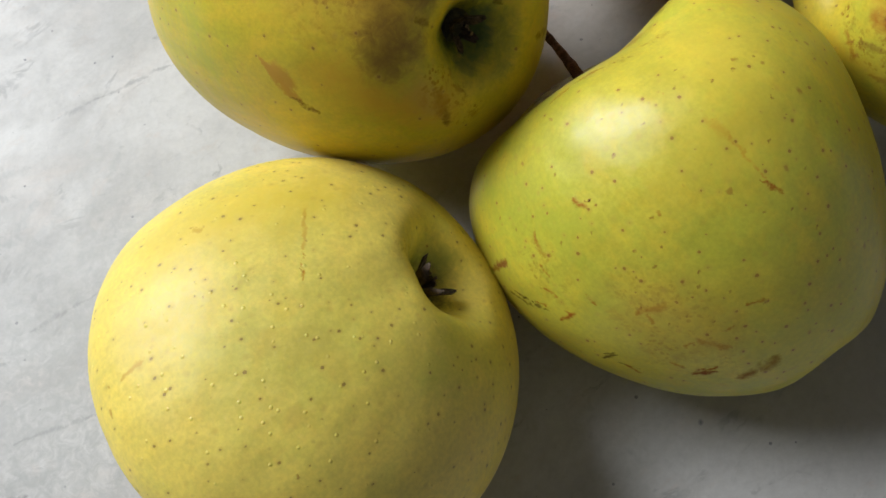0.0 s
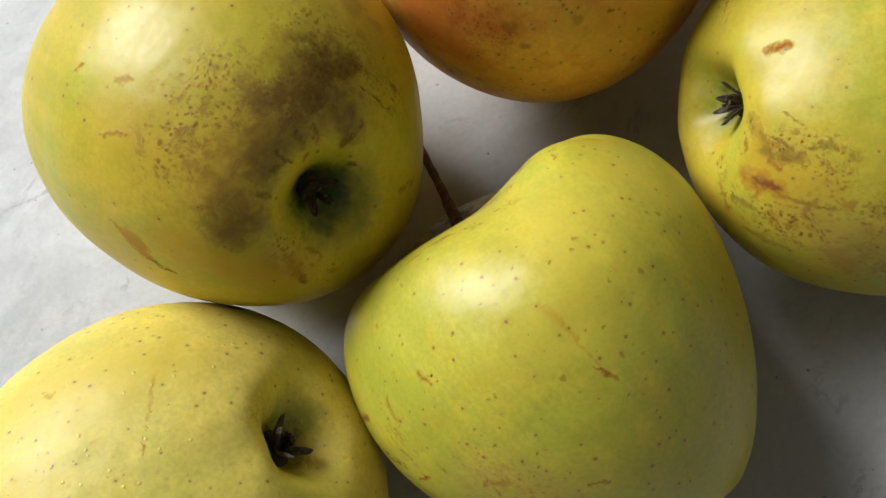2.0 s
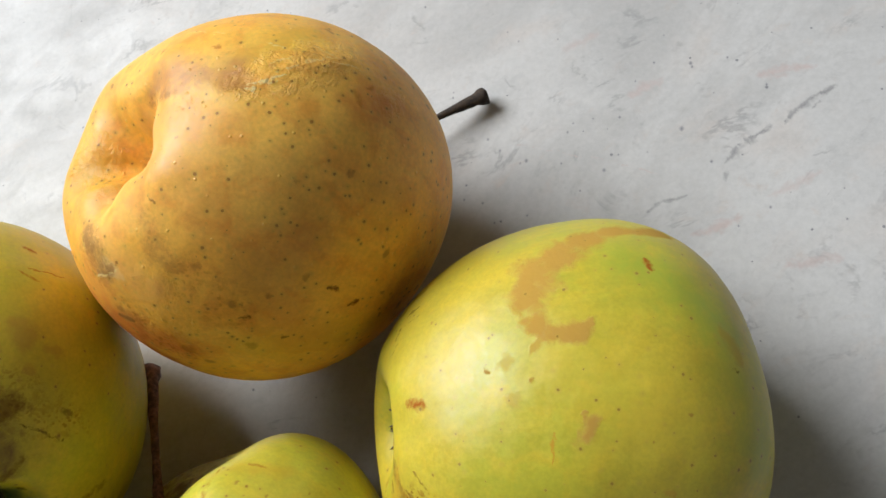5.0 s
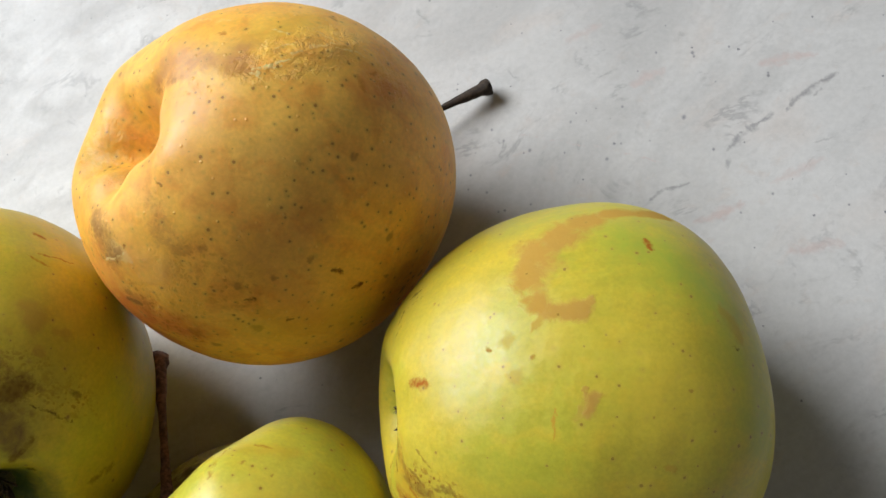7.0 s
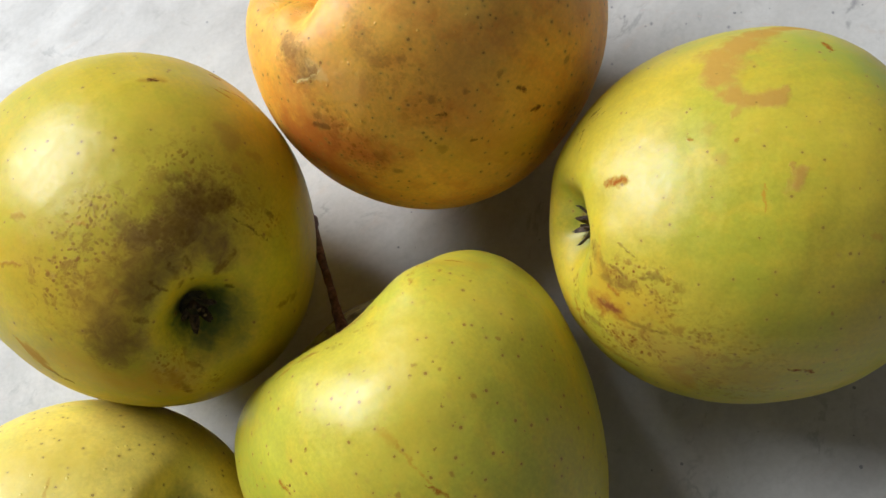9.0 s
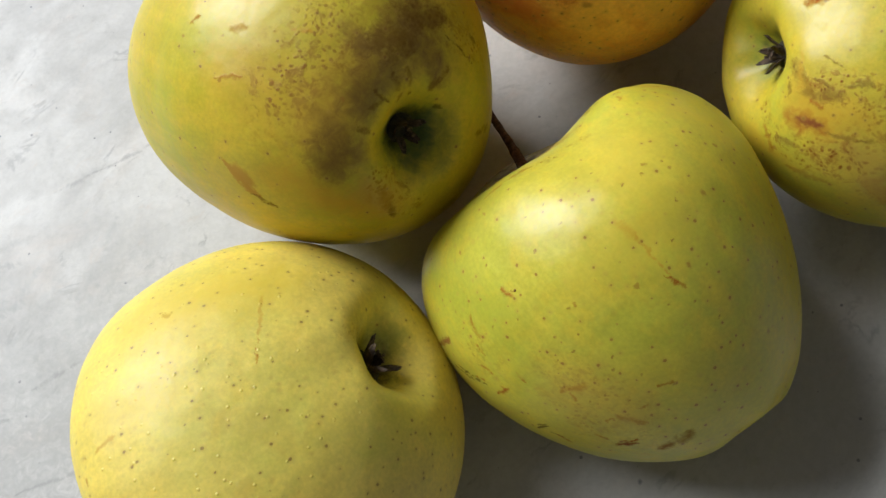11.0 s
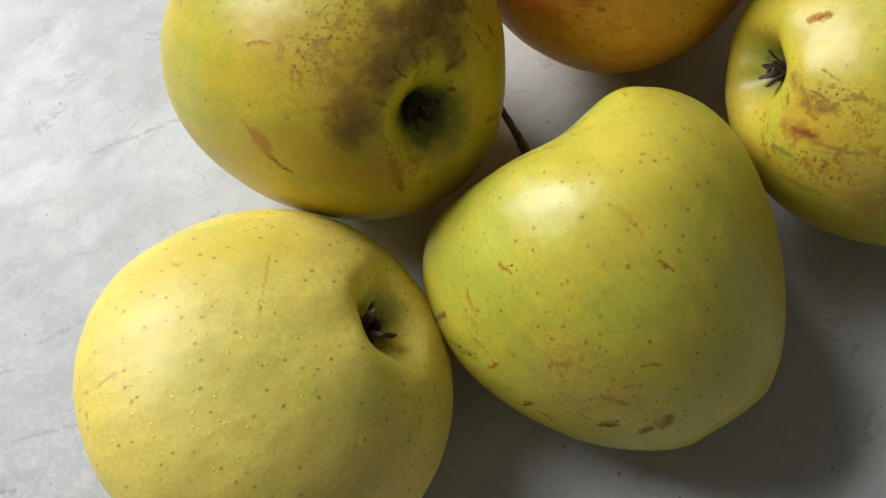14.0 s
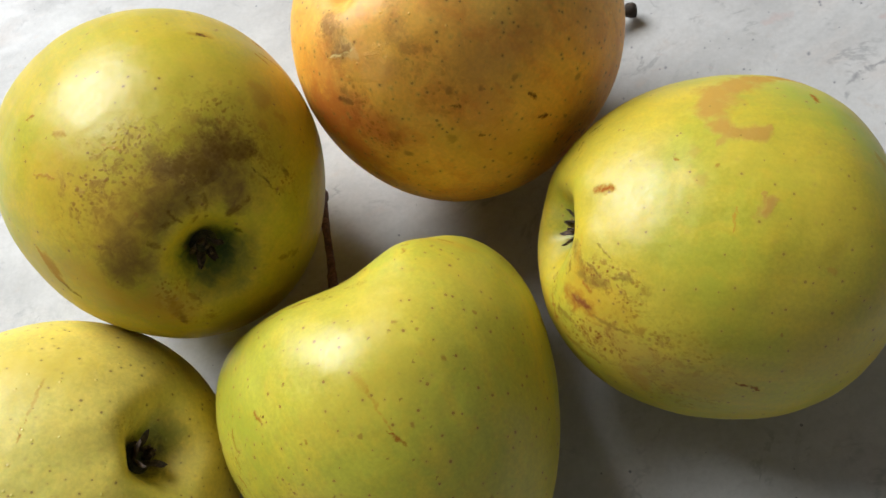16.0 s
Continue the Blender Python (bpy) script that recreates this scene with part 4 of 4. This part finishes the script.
def wall_material(name, colour):
    mat, nodes, links, bsdf = nodes_of(name)
    tree = mat.node_tree
    at = nodes.new("ShaderNodeTexCoord").outputs["Object"]
    a, b = noise_of(tree, at, 1.2, 3.0), noise_of(tree, at, 60.0, 3.0)
    links.new(blend(tree, ramp(tree, a, 0.3, 0.7), colour, [c * 0.88 for c in colour]), bsdf.inputs["Base Color"])
    links.new(bumped(tree, b, 0.2, 0.001), bsdf.inputs["Normal"])
    bsdf.inputs["Roughness"].default_value = 0.85
    return mat


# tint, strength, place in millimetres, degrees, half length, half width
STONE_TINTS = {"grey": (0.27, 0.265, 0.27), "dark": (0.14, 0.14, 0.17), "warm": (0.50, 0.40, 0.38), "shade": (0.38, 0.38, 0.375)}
STONE_MARKS = []


def stone_mark(tint, strength, x, y, angle, length, width):
    STONE_MARKS.append((tint, strength, x, y, angle, length, width))


# broad grey clouds that also paint the light's falloff into the lower left
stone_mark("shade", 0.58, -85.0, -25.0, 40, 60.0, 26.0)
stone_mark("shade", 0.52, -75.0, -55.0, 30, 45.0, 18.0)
stone_mark('grey', .7, 141.8, 116.9, 51, 3.2, 0.45)
stone_mark('grey', .7, 147.2, 121.5, 32, 4.4, 0.46)
stone_mark('grey', .55, 146.7, 119.3, 54, 2.0, 0.33)
stone_mark('grey', .45, 145.4, 120.0, 37, 5.5, 0.78)
stone_mark('grey', .7, 129.6, 107.6, 58, 2.7, 0.50)
stone_mark('grey', .7, 132.6, 111.0, 37, 2.4, 0.51)
stone_mark('grey', .7, 135.9, 113.2, 31, 2.0, 0.51)
stone_mark('grey', .5, 131.3, 109.1, 45, 3.9, 0.89)
stone_mark('grey', .6, 128.0, 102.4, -79, 1.5, 0.63)
stone_mark('grey', .7, 113.7, 95.3, 37, 2.2, 0.37)
stone_mark('grey', .7, 117.7, 97.5, 21, 2.7, 0.37)
stone_mark('grey', .35, 146.9, 108.1, 15, 2.7, 0.19)
stone_mark('grey', .35, 146.8, 105.8, 12, 2.4, 0.19)
stone_mark('warm', .7, 84.8, 109.8, -11, 4.0, 0.15)
stone_mark('warm', .7, 95.0, 107.8, -11, 6.5, 0.15)
stone_mark('warm', .7, 107.3, 105.0, -15, 6.4, 0.15)
stone_mark('warm', .5, 111.1, 123.2, 27, 4.5, 1.17)
stone_mark('warm', .6, 140.2, 127.1, 12, 5.7, 1.06)
stone_mark('warm', .6, 126.6, 91.7, 25, 5.3, 0.98)
stone_mark('warm', .5, 144.7, 84.5, 10, 5.5, 1.22)
stone_mark('warm', .4, 96.5, 134.8, 28, 4.8, 1.08)
stone_mark('warm', .4, 142.0, 101.1, 28, 5.6, 1.13)
stone_mark('grey', .5, -80.0, 40.6, 27, 6.5, 0.51)
stone_mark('grey', .5, -67.0, 47.2, 27, 8.6, 0.51)
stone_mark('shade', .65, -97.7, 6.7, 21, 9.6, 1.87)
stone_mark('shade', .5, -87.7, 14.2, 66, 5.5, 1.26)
stone_mark('grey', .4, -93.5, 19.6, 5, 3.9, 0.51)
stone_mark('grey', .45, -76.4, -6.4, 31, 8.5, 0.47)
stone_mark('grey', .45, -72.4, -29.0, 20, 9.0, 0.46)
stone_mark('grey', .8, -78.7, -42.3, 13, 2.5, 0.45)
stone_mark('grey', .5, -91.8, -39.1, 68, 1.5, 0.47)
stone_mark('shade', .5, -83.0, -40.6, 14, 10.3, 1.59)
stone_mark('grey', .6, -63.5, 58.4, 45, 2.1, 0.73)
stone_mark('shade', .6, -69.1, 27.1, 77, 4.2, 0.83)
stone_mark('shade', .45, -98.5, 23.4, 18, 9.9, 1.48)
stone_mark('grey', .35, -91.6, -18.4, 21, 7.4, 0.41)
stone_mark('dark', .9, 49.2, -27.7, 0, 0.58, 0.58)
stone_mark('dark', .75, 120.8, 129.1, 0, 0.53, 0.53)
stone_mark('dark', .75, 121.1, 128.2, 0, 0.40, 0.40)
stone_mark('dark', .75, 113.0, 129.4, 0, 0.33, 0.33)
stone_mark('dark', .75, 119.1, 113.5, 0, 0.64, 0.64)
stone_mark('dark', .75, 106.0, 116.3, 0, 0.39, 0.39)
stone_mark('dark', .75, 103.1, 103.9, 0, 0.50, 0.50)
stone_mark('dark', .75, 86.2, 106.0, 0, 0.51, 0.51)
stone_mark('dark', .75, 84.9, 105.4, 0, 0.32, 0.32)
stone_mark('dark', .75, 80.2, 108.4, 0, 0.39, 0.39)
stone_mark('dark', .75, 77.3, 111.1, 0, 0.39, 0.39)
stone_mark('dark', .75, 93.9, 105.4, 0, 0.32, 0.32)
stone_mark('dark', .75, 106.0, 107.5, 0, 0.32, 0.32)
stone_mark('dark', .75, 112.1, 108.1, 0, 0.25, 0.25)
stone_mark('dark', .75, 73.3, 100.1, 0, 0.38, 0.38)
stone_mark('dark', .75, 77.3, 96.0, 0, 0.38, 0.38)
stone_mark('dark', .75, 80.2, 91.5, 0, 0.37, 0.37)
stone_mark('dark', .75, 87.2, 93.3, 0, 0.31, 0.31)
stone_mark('dark', .75, 73.1, 96.7, 0, 0.32, 0.32)
stone_mark('dark', .75, 137.0, 96.0, 0, 0.37, 0.37)
stone_mark('dark', .75, 136.5, 123.7, 0, 0.33, 0.33)
stone_mark('dark', .75, 94.9, 112.8, 0, 0.39, 0.39)
stone_mark('dark', .75, 98.3, 113.0, 0, 0.26, 0.26)
stone_mark('dark', .75, 96.0, 114.9, 0, 0.26, 0.26)
stone_mark('dark', .75, 100.3, 116.0, 0, 0.26, 0.26)
stone_mark('dark', .75, 128.5, 130.3, 0, 0.33, 0.33)
stone_mark('dark', .75, 82.6, 135.5, 0, 0.27, 0.27)
stone_mark('dark', .75, 91.6, 135.8, 0, 0.27, 0.27)
stone_mark('dark', .75, 109.1, 124.9, 0, 0.26, 0.26)
stone_mark('dark', .75, 68.5, 122.7, 0, 0.27, 0.27)
stone_mark('dark', .75, 125.3, 106.0, 0, 0.38, 0.38)
stone_mark('dark', .75, 130.7, 91.8, 0, 0.31, 0.31)
stone_mark('dark', .75, 151.5, 93.7, 0, 0.31, 0.31)
stone_mark('dark', .75, 151.2, 100.3, 0, 0.25, 0.25)

STONE = stone_material()
PLASTER = wall_material("wall_paint", (0.20, 0.187, 0.168))
WHITEWASH = wall_material("light_wall_paint", (0.38, 0.37, 0.35))
BOARDS = wall_material("floor_boards", (0.12, 0.08, 0.05))
LAMINATE = wall_material("counter_front", (0.25, 0.23, 0.21))
FRAME_PAINT = wall_material("window_paint", (0.75, 0.75, 0.73))
STEM = bark_material("dry_stem", (0.080, 0.036, 0.026), (0.25, 0.115, 0.080))
DARK_STEM = bark_material("dark_dry_stem", (0.022, 0.014, 0.009), (0.062, 0.038, 0.022))
SEPAL = bark_material("dry_sepal", (0.036, 0.024, 0.017), (0.15, 0.098, 0.062))
PIT = bark_material("calyx_pit", (0.020, 0.018, 0.010), (0.07, 0.06, 0.025))

#                       ground              second              third               dots               size space stretch pimples gloss
SKINS = {
    "russet": skin_material("russet", (0.58, 0.46, 0.032), (0.51, 0.46, 0.028), (0.65, 0.46, 0.036), (0.24, 0.12, 0.02), 0.31, 2.4, 1.0, 0.10, 0.40, 0.40),
    "pale": skin_material("pale", (0.77, 0.61, 0.120), (0.71, 0.60, 0.112), (0.81, 0.62, 0.112), (0.24, 0.14, 0.03), 0.28, 1.75, 0.75, 0.75, 0.48, 0.28),
    "heart": skin_material("heart", (0.58, 0.51, 0.054), (0.52, 0.50, 0.050), (0.64, 0.49, 0.042), (0.29, 0.125, 0.02), 0.32, 2.0, 1.0, 0.10, 0.38, 0.45),
    "blotched": skin_material("blotched", (0.56, 0.45, 0.042), (0.49, 0.45, 0.038), (0.60, 0.44, 0.034), (0.26, 0.15, 0.025), 0.30, 2.2, 1.0, 0.10, 0.40, 0.34),
    "golden": skin_material("golden", (0.90, 0.47, 0.062), (0.91, 0.52, 0.088), (0.72, 0.27, 0.034), (0.30, 0.115, 0.016), 0.32, 1.75, 1.0, 0.85, 0.50, 0.75),
}


# ---- large structure ----
def link_mesh(name, bm, material, smooth=False):
    mesh = bpy.data.meshes.new(name)
    bm.normal_update()
    bm.to_mesh(mesh)
    bm.free()
    mesh.materials.append(material)
    if smooth:
        mesh.shade_smooth()
    return new(name, mesh)


def part(name, bm, material, parent, label="", smooth=False):
    ob = link_mesh(name, bm, material, smooth)
    ob.parent = parent
    return tagged(ob, label) if label else ob


def box(bm, low, high, bevel=0.0):
    made = bmesh.ops.create_cube(bm, size=1.0)["verts"]
    for v in made:
        v.co = Vector([l + (c + 0.5) * (h - l) for c, l, h in zip(v.co, low, high)])
    if bevel:
        edges = list({e for v in made for e in v.link_edges})
        bmesh.ops.bevel(bm, geom=edges, offset=bevel, segments=3, affect="EDGES", profile=0.5)


def slab(name, low, high, material, label, category, bevel=0.0, turned=True):
    bm = bmesh.new()
    box(bm, low, high, bevel)
    ob = link_mesh(name, bm, material)
    if turned:
        ob.matrix_world = Matrix.Translation(CENTRE) @ Matrix.Rotation(radians(ROOM_ANGLE), 4, "Z")
    return tagged(ob, label, category, kind="structure")


slab("worktop", (-0.55, -0.40, -0.03), (0.75, 0.50, 0.0), STONE, "white-grey veined marble worktop under the apples", "worktop", 0.004, False)
slab("counter", (-0.53, -0.38, -0.90), (0.73, 0.48, -0.0302), LAMINATE, "plain grey counter body under the marble worktop", "counter", 0.0, False)
ROOM_X, BACK, HIGH = 2.2, -2.4, 2.6
slab("floor", (-ROOM_X, BACK, -1.0), (ROOM_X, WINDOW_DIST + 0.2, -0.9), BOARDS, "brown plain floor of the kitchen", "floor")
slab("ceiling", (-ROOM_X, BACK, HIGH), (ROOM_X, WINDOW_DIST + 0.2, HIGH + 0.15), PLASTER, "plain painted ceiling above the counter", "ceiling")
slab("wall_back", (-ROOM_X, BACK - 0.15, -1.0), (ROOM_X, BACK, HIGH + 0.15), WHITEWASH, "plain light painted wall facing the window", "wall")
slab("wall_east", (ROOM_X, BACK - 0.15, -1.0), (ROOM_X + 0.15, WINDOW_DIST + 0.2, HIGH + 0.15), PLASTER, "plain painted side wall of the kitchen", "wall")
slab("wall_west", (-ROOM_X - 0.15, BACK - 0.15, -1.0), (-ROOM_X, WINDOW_DIST + 0.2, HIGH + 0.15), PLASTER, "plain painted side wall of the kitchen", "wall")

# the window wall, with its opening
bm = bmesh.new()
w, z0, z1 = WINDOW_W / 2, WINDOW_Z - WINDOW_H / 2, WINDOW_Z + WINDOW_H / 2
y0, y1 = WINDOW_DIST + 0.02, WINDOW_DIST + 0.2
box(bm, (-ROOM_X, y0, -0.9), (-w, y1, HIGH))
box(bm, (w, y0, -0.9), (ROOM_X, y1, HIGH))
box(bm, (-w, y0, -0.9), (w, y1, z0))
if HIGH > z1:
    box(bm, (-w, y0, z1), (w, y1, HIGH))
wall = tagged(link_mesh("wall_window", bm, PLASTER), "plain painted wall with a window opening", "wall", kind="structure")
wall.matrix_world = Matrix.Translation(CENTRE) @ Matrix.Rotation(radians(ROOM_ANGLE), 4, "Z")


# ---- the apples ----
def apple_place(s):
    """Its turn: local z runs along the core towards the calyx."""
    az, el = s["az"], s["el"]
    axis = Vector((math.cos(el) * math.cos(az), math.cos(el) * math.sin(az), math.sin(el)))
    side = Vector((-math.sin(az), math.cos(az), 0.0))
    return Matrix((side, axis.cross(side), axis)).transposed()


def basin(su, wide):
    """A hollow's depth: 1 at the core, 0 at the equator."""
    low = math.exp(-1 / wide ** 2)
    return (math.exp(-(su / wide) ** 2) - low) / (1 - low)


def apple_point(s, u, v, wobble=True):
    """A point of the skin; u from the calyx (0) to the stem (pi), v round the core."""
    su, cu = math.sin(u), math.cos(u)
    e = 2.0 / s["n"]
    c, d = math.cos(v), math.sin(v)
    rho = s["R"] * abs(su) ** e * (1 + s["taper"] * cu) * (
        1 + s["oval_c"] * math.cos(2 * v) + s["oval_s"] * math.sin(2 * v) + s["tri_c"] * math.cos(3 * v) + s["tri_s"] * math.sin(3 * v) + cu * (s["skew_x"] * c + s["skew_y"] * d))
    z = s["H"] * math.copysign(abs(cu) ** e, cu)
    a, b = (1 - cu) / 2, (1 + cu) / 2
    z += s["R"] * su * (a * (s["stem_x"] * c + s["stem_y"] * d) + b * (s["calyx_x"] * c + s["calyx_y"] * d))
    if cu > 0:
        z -= s["calyx_deep"] * basin(su, s["calyx_wide"]) + s["pit"] * math.exp(-(su / s["pit_wide"]) ** 2)
        # five faint ribs run into the calyx basin
        rho *= 1 + s.get("ribs", 0.05) * math.cos(5 * v + s.get("rib_turn", 0.0)) * math.exp(-((su - 0.28) / 0.22) ** 2)
    else:
        z += s["stem_deep"] * basin(su, s["stem_wide"])
    p = Vector((rho * c, rho * d, z))
    for (x, y, zz), size, deep in s.get("dents", ()):
        off = (p - Vector((x, y, zz)) / 1000).length * 1000 / size
        p *= 1 - deep / 1000 / max(p.length, 0.01) * math.exp(-off * off)
    if wobble:
        p *= 1 + 0.006 * noise.noise(p * 75 + Vector((s["cx"] * 300, s["cy"] * 300, 0))) + 0.0016 * noise.noise(p * 260)
    return p


def skin_mesh(s, rows=200, cols=288):
    points = [tuple(apple_point(s, 0.0005, 0.0))]
    for i in range(1, rows):
        # closer rows in the two basins
        u = math.pi * i / rows
        u -= 0.30 * math.sin(2 * u) / 2
        points += [tuple(apple_point(s, u, 2 * math.pi * j / cols)) for j in range(cols)]
    points.append(tuple(apple_point(s, math.pi - 0.0005, 0.0)))
    faces = [(0, 1 + j, 1 + (j + 1) % cols) for j in range(cols)]
    for i in range(rows - 2):
        a, b = 1 + i * cols, 1 + (i + 1) * cols
        faces += [(a + j, b + j, b + (j + 1) % cols, a + (j + 1) % cols) for j in range(cols)]
    a, end = 1 + (rows - 2) * cols, len(points) - 1
    faces += [(a + j, end, a + (j + 1) % cols) for j in range(cols)]
    mesh = bpy.data.meshes.new("skin")
    mesh.from_pydata(points, [], faces)
    mesh.shade_smooth()
    return mesh


def sepal_bmesh(length, width, curl, lean):
    """A dried sepal: a pointed, cupped leaf that curls over at its tip."""
    bm = bmesh.new()
    rows, thick = 7, 0.00022
    grid = []
    for i in range(rows + 1):
        t = i / rows
        half = width / 2 * math.sin(math.pi * min(1.0, 0.25 + 0.75 * t)) ** 0.8 * (1 - 0.55 * t) + 0.00008
        angle = lean + curl * t * t
        x, z = length * (t * math.cos(lean) + 0.25 * math.sin(angle) * t * t), length * t * math.sin(lean + 0.6 * curl * t)
        grid.append([bm.verts.new((x, half * k, z + width * 0.3 * abs(k) ** 2 + thick * s)) for s in (0, 1) for k in (-1, -0.5, 0, 0.5, 1)])
    for a, b in zip(grid, grid[1:]):
        for j in range(4):
            bm.faces.new((a[j], a[j + 1], b[j + 1], b[j]))
            bm.faces.new((a[5 + j], b[5 + j], b[6 + j], a[6 + j]))
        bm.faces.new((a[0], b[0], b[5], a[5]))
        bm.faces.new((a[4], a[9], b[9], b[4]))
    return bm


def tube_bmesh(points, radii, sides=14, rough=0.0):
    """A bent tapering rod with closed ends."""
    bm = bmesh.new()
    rings = []
    for i, (p, r) in enumerate(zip(points, radii)):
        way = (points[min(i + 1, len(points) - 1)] - points[max(i - 1, 0)]).normalized()
        a = way.orthogonal().normalized()
        b = way.cross(a)
        ring = []
        for j in range(sides):
            t = 2 * math.pi * j / sides
            k = r * (1 + rough * noise.noise(Vector((math.cos(t) * 2, math.sin(t) * 2, i * 0.6))))
            ring.append(bm.verts.new(p + k * (math.cos(t) * a + math.sin(t) * b)))
        rings.append(ring)
    for a, b in zip(rings, rings[1:]):
        for j in range(sides):
            bm.faces.new((a[j], a[(j + 1) % sides], b[(j + 1) % sides], b[j]))
    bm.faces.new(rings[0][::-1])
    bm.faces.new(rings[-1])
    return bm


def bent(a, b, c, count=16):
    return [a * (1 - t) ** 2 + b * 2 * t * (1 - t) + c * t * t for t in (i / (count - 1) for i in range(count))]


def apple(key, label, calyx=None, stem=None):
    s = SHAPES[key]
    turn = apple_place(s).to_4x4()
    mesh = skin_mesh(s)
    mesh.materials.append(SKINS[key])
    low = min((turn @ v.co).z for v in mesh.vertices)
    thing = tagged(new("apple"), label, "apple", "apples on the worktop")
    thing.location = (s["cx"], s["cy"], 0.0)
    local = Matrix.Translation((0, 0, -low)) @ turn
    skin = new("skin", mesh)
    skin.parent, skin.matrix_local = thing, local
    if calyx:
        size, count, seed = calyx
        rnd = random.Random(seed)
        foot = apple_point(s, 0.0005, 0.0)
        bm = bmesh.new()
        bmesh.ops.create_cone(bm, cap_ends=True, segments=20, radius1=size * 0.85, radius2=size * 0.55, depth=size * 0.45)
        for v in bm.verts:
            v.co += Vector((rnd.uniform(-1, 1), rnd.uniform(-1, 1), rnd.uniform(-1, 1))) * size * 0.05
        base = part("calyx", bm, PIT, thing, "dry dark calyx tuft in the basin", True)
        base.matrix_local = local @ Matrix.Translation(foot + Vector((0, 0, size * 0.10)))
        for i in range(count):
            leaf = part("sepal", sepal_bmesh(size * rnd.uniform(0.85, 1.25), size * rnd.uniform(0.42, 0.6), rnd.uniform(0.8, 2.4), rnd.uniform(0.9, 1.6)), SEPAL, base, smooth=True)
            leaf.matrix_local = Matrix.Rotation(2 * math.pi * (i + rnd.uniform(-0.2, 0.2)) / count, 4, "Z") @ Matrix.Translation((size * 0.30, 0, size * 0.08))
        for i in range(6):
            a = rnd.uniform(0, 2 * math.pi)
            o = Vector((math.cos(a), math.sin(a), 0)) * size * 0.22
            top = o * rnd.uniform(0.4, 1.5) + Vector((0, 0, size * rnd.uniform(0.6, 0.95)))
            part("stamen", tube_bmesh(bent(o, o + Vector((0, 0, size * 0.4)), top, 6), [0.00018] * 5 + [0.0003], 6), SEPAL, base)
    if stem:
        tip, bow, thick, material, words, foot = stem
        foot = Vector(foot) - thing.location if foot else local @ apple_point(s, math.pi - 0.0005, 0.0)
        end = Vector(tip) - thing.location
        points = bent(foot, (foot + end) / 2 + Vector(bow), end, 22)
        radii = [thick * (1.25 - 0.5 * math.sin(math.pi * min(1, i / 18)) + (0.5 if i > 19 else 0.0) + 0.35 * max(0.0, (i - 12) / 10) + 0.12 * noise.noise(Vector((i * 0.7, 1, 2)))) for i in range(22)]
        part("stem", tube_bmesh(points, radii, 14, 0.18), material, thing, words, True)
    return thing


SHAPES["golden"].update(ribs=0.13, rib_turn=0.6)
SHAPES["pale"].update(ribs=0.05, rib_turn=1.2)
SHAPES["blotched"].update(ribs=0.06, rib_turn=2.0)
apple("russet", "yellow-green apple with a brown russet patch round its calyx", (0.0042, 5, 3))
apple("pale", "pale yellow apple with fine pimples touching two other apples", (0.0049, 5, 5))
apple("heart", "green-yellow heart-shaped apple with reddish freckles and a thin stem", None,
      ((0.0146, 0.0530, 0.0164), (0.001, 0.001, 0.002), 0.00100, STEM, "thin reddish-brown dry stem", None))
apple("blotched", "yellow-green apple with a hook-shaped tan blotch and rusty scars", (0.0037, 5, 8))
apple("golden", "wrinkled orange-yellow apple with a short dark stem", (0.0016, 5, 11),
      ((0.0765, 0.1206, 0.0027), (0.0, 0.0, 0.001), 0.00095, DARK_STEM, "short dark brown dry stem", (0.0560, 0.1074, 0.0065)))
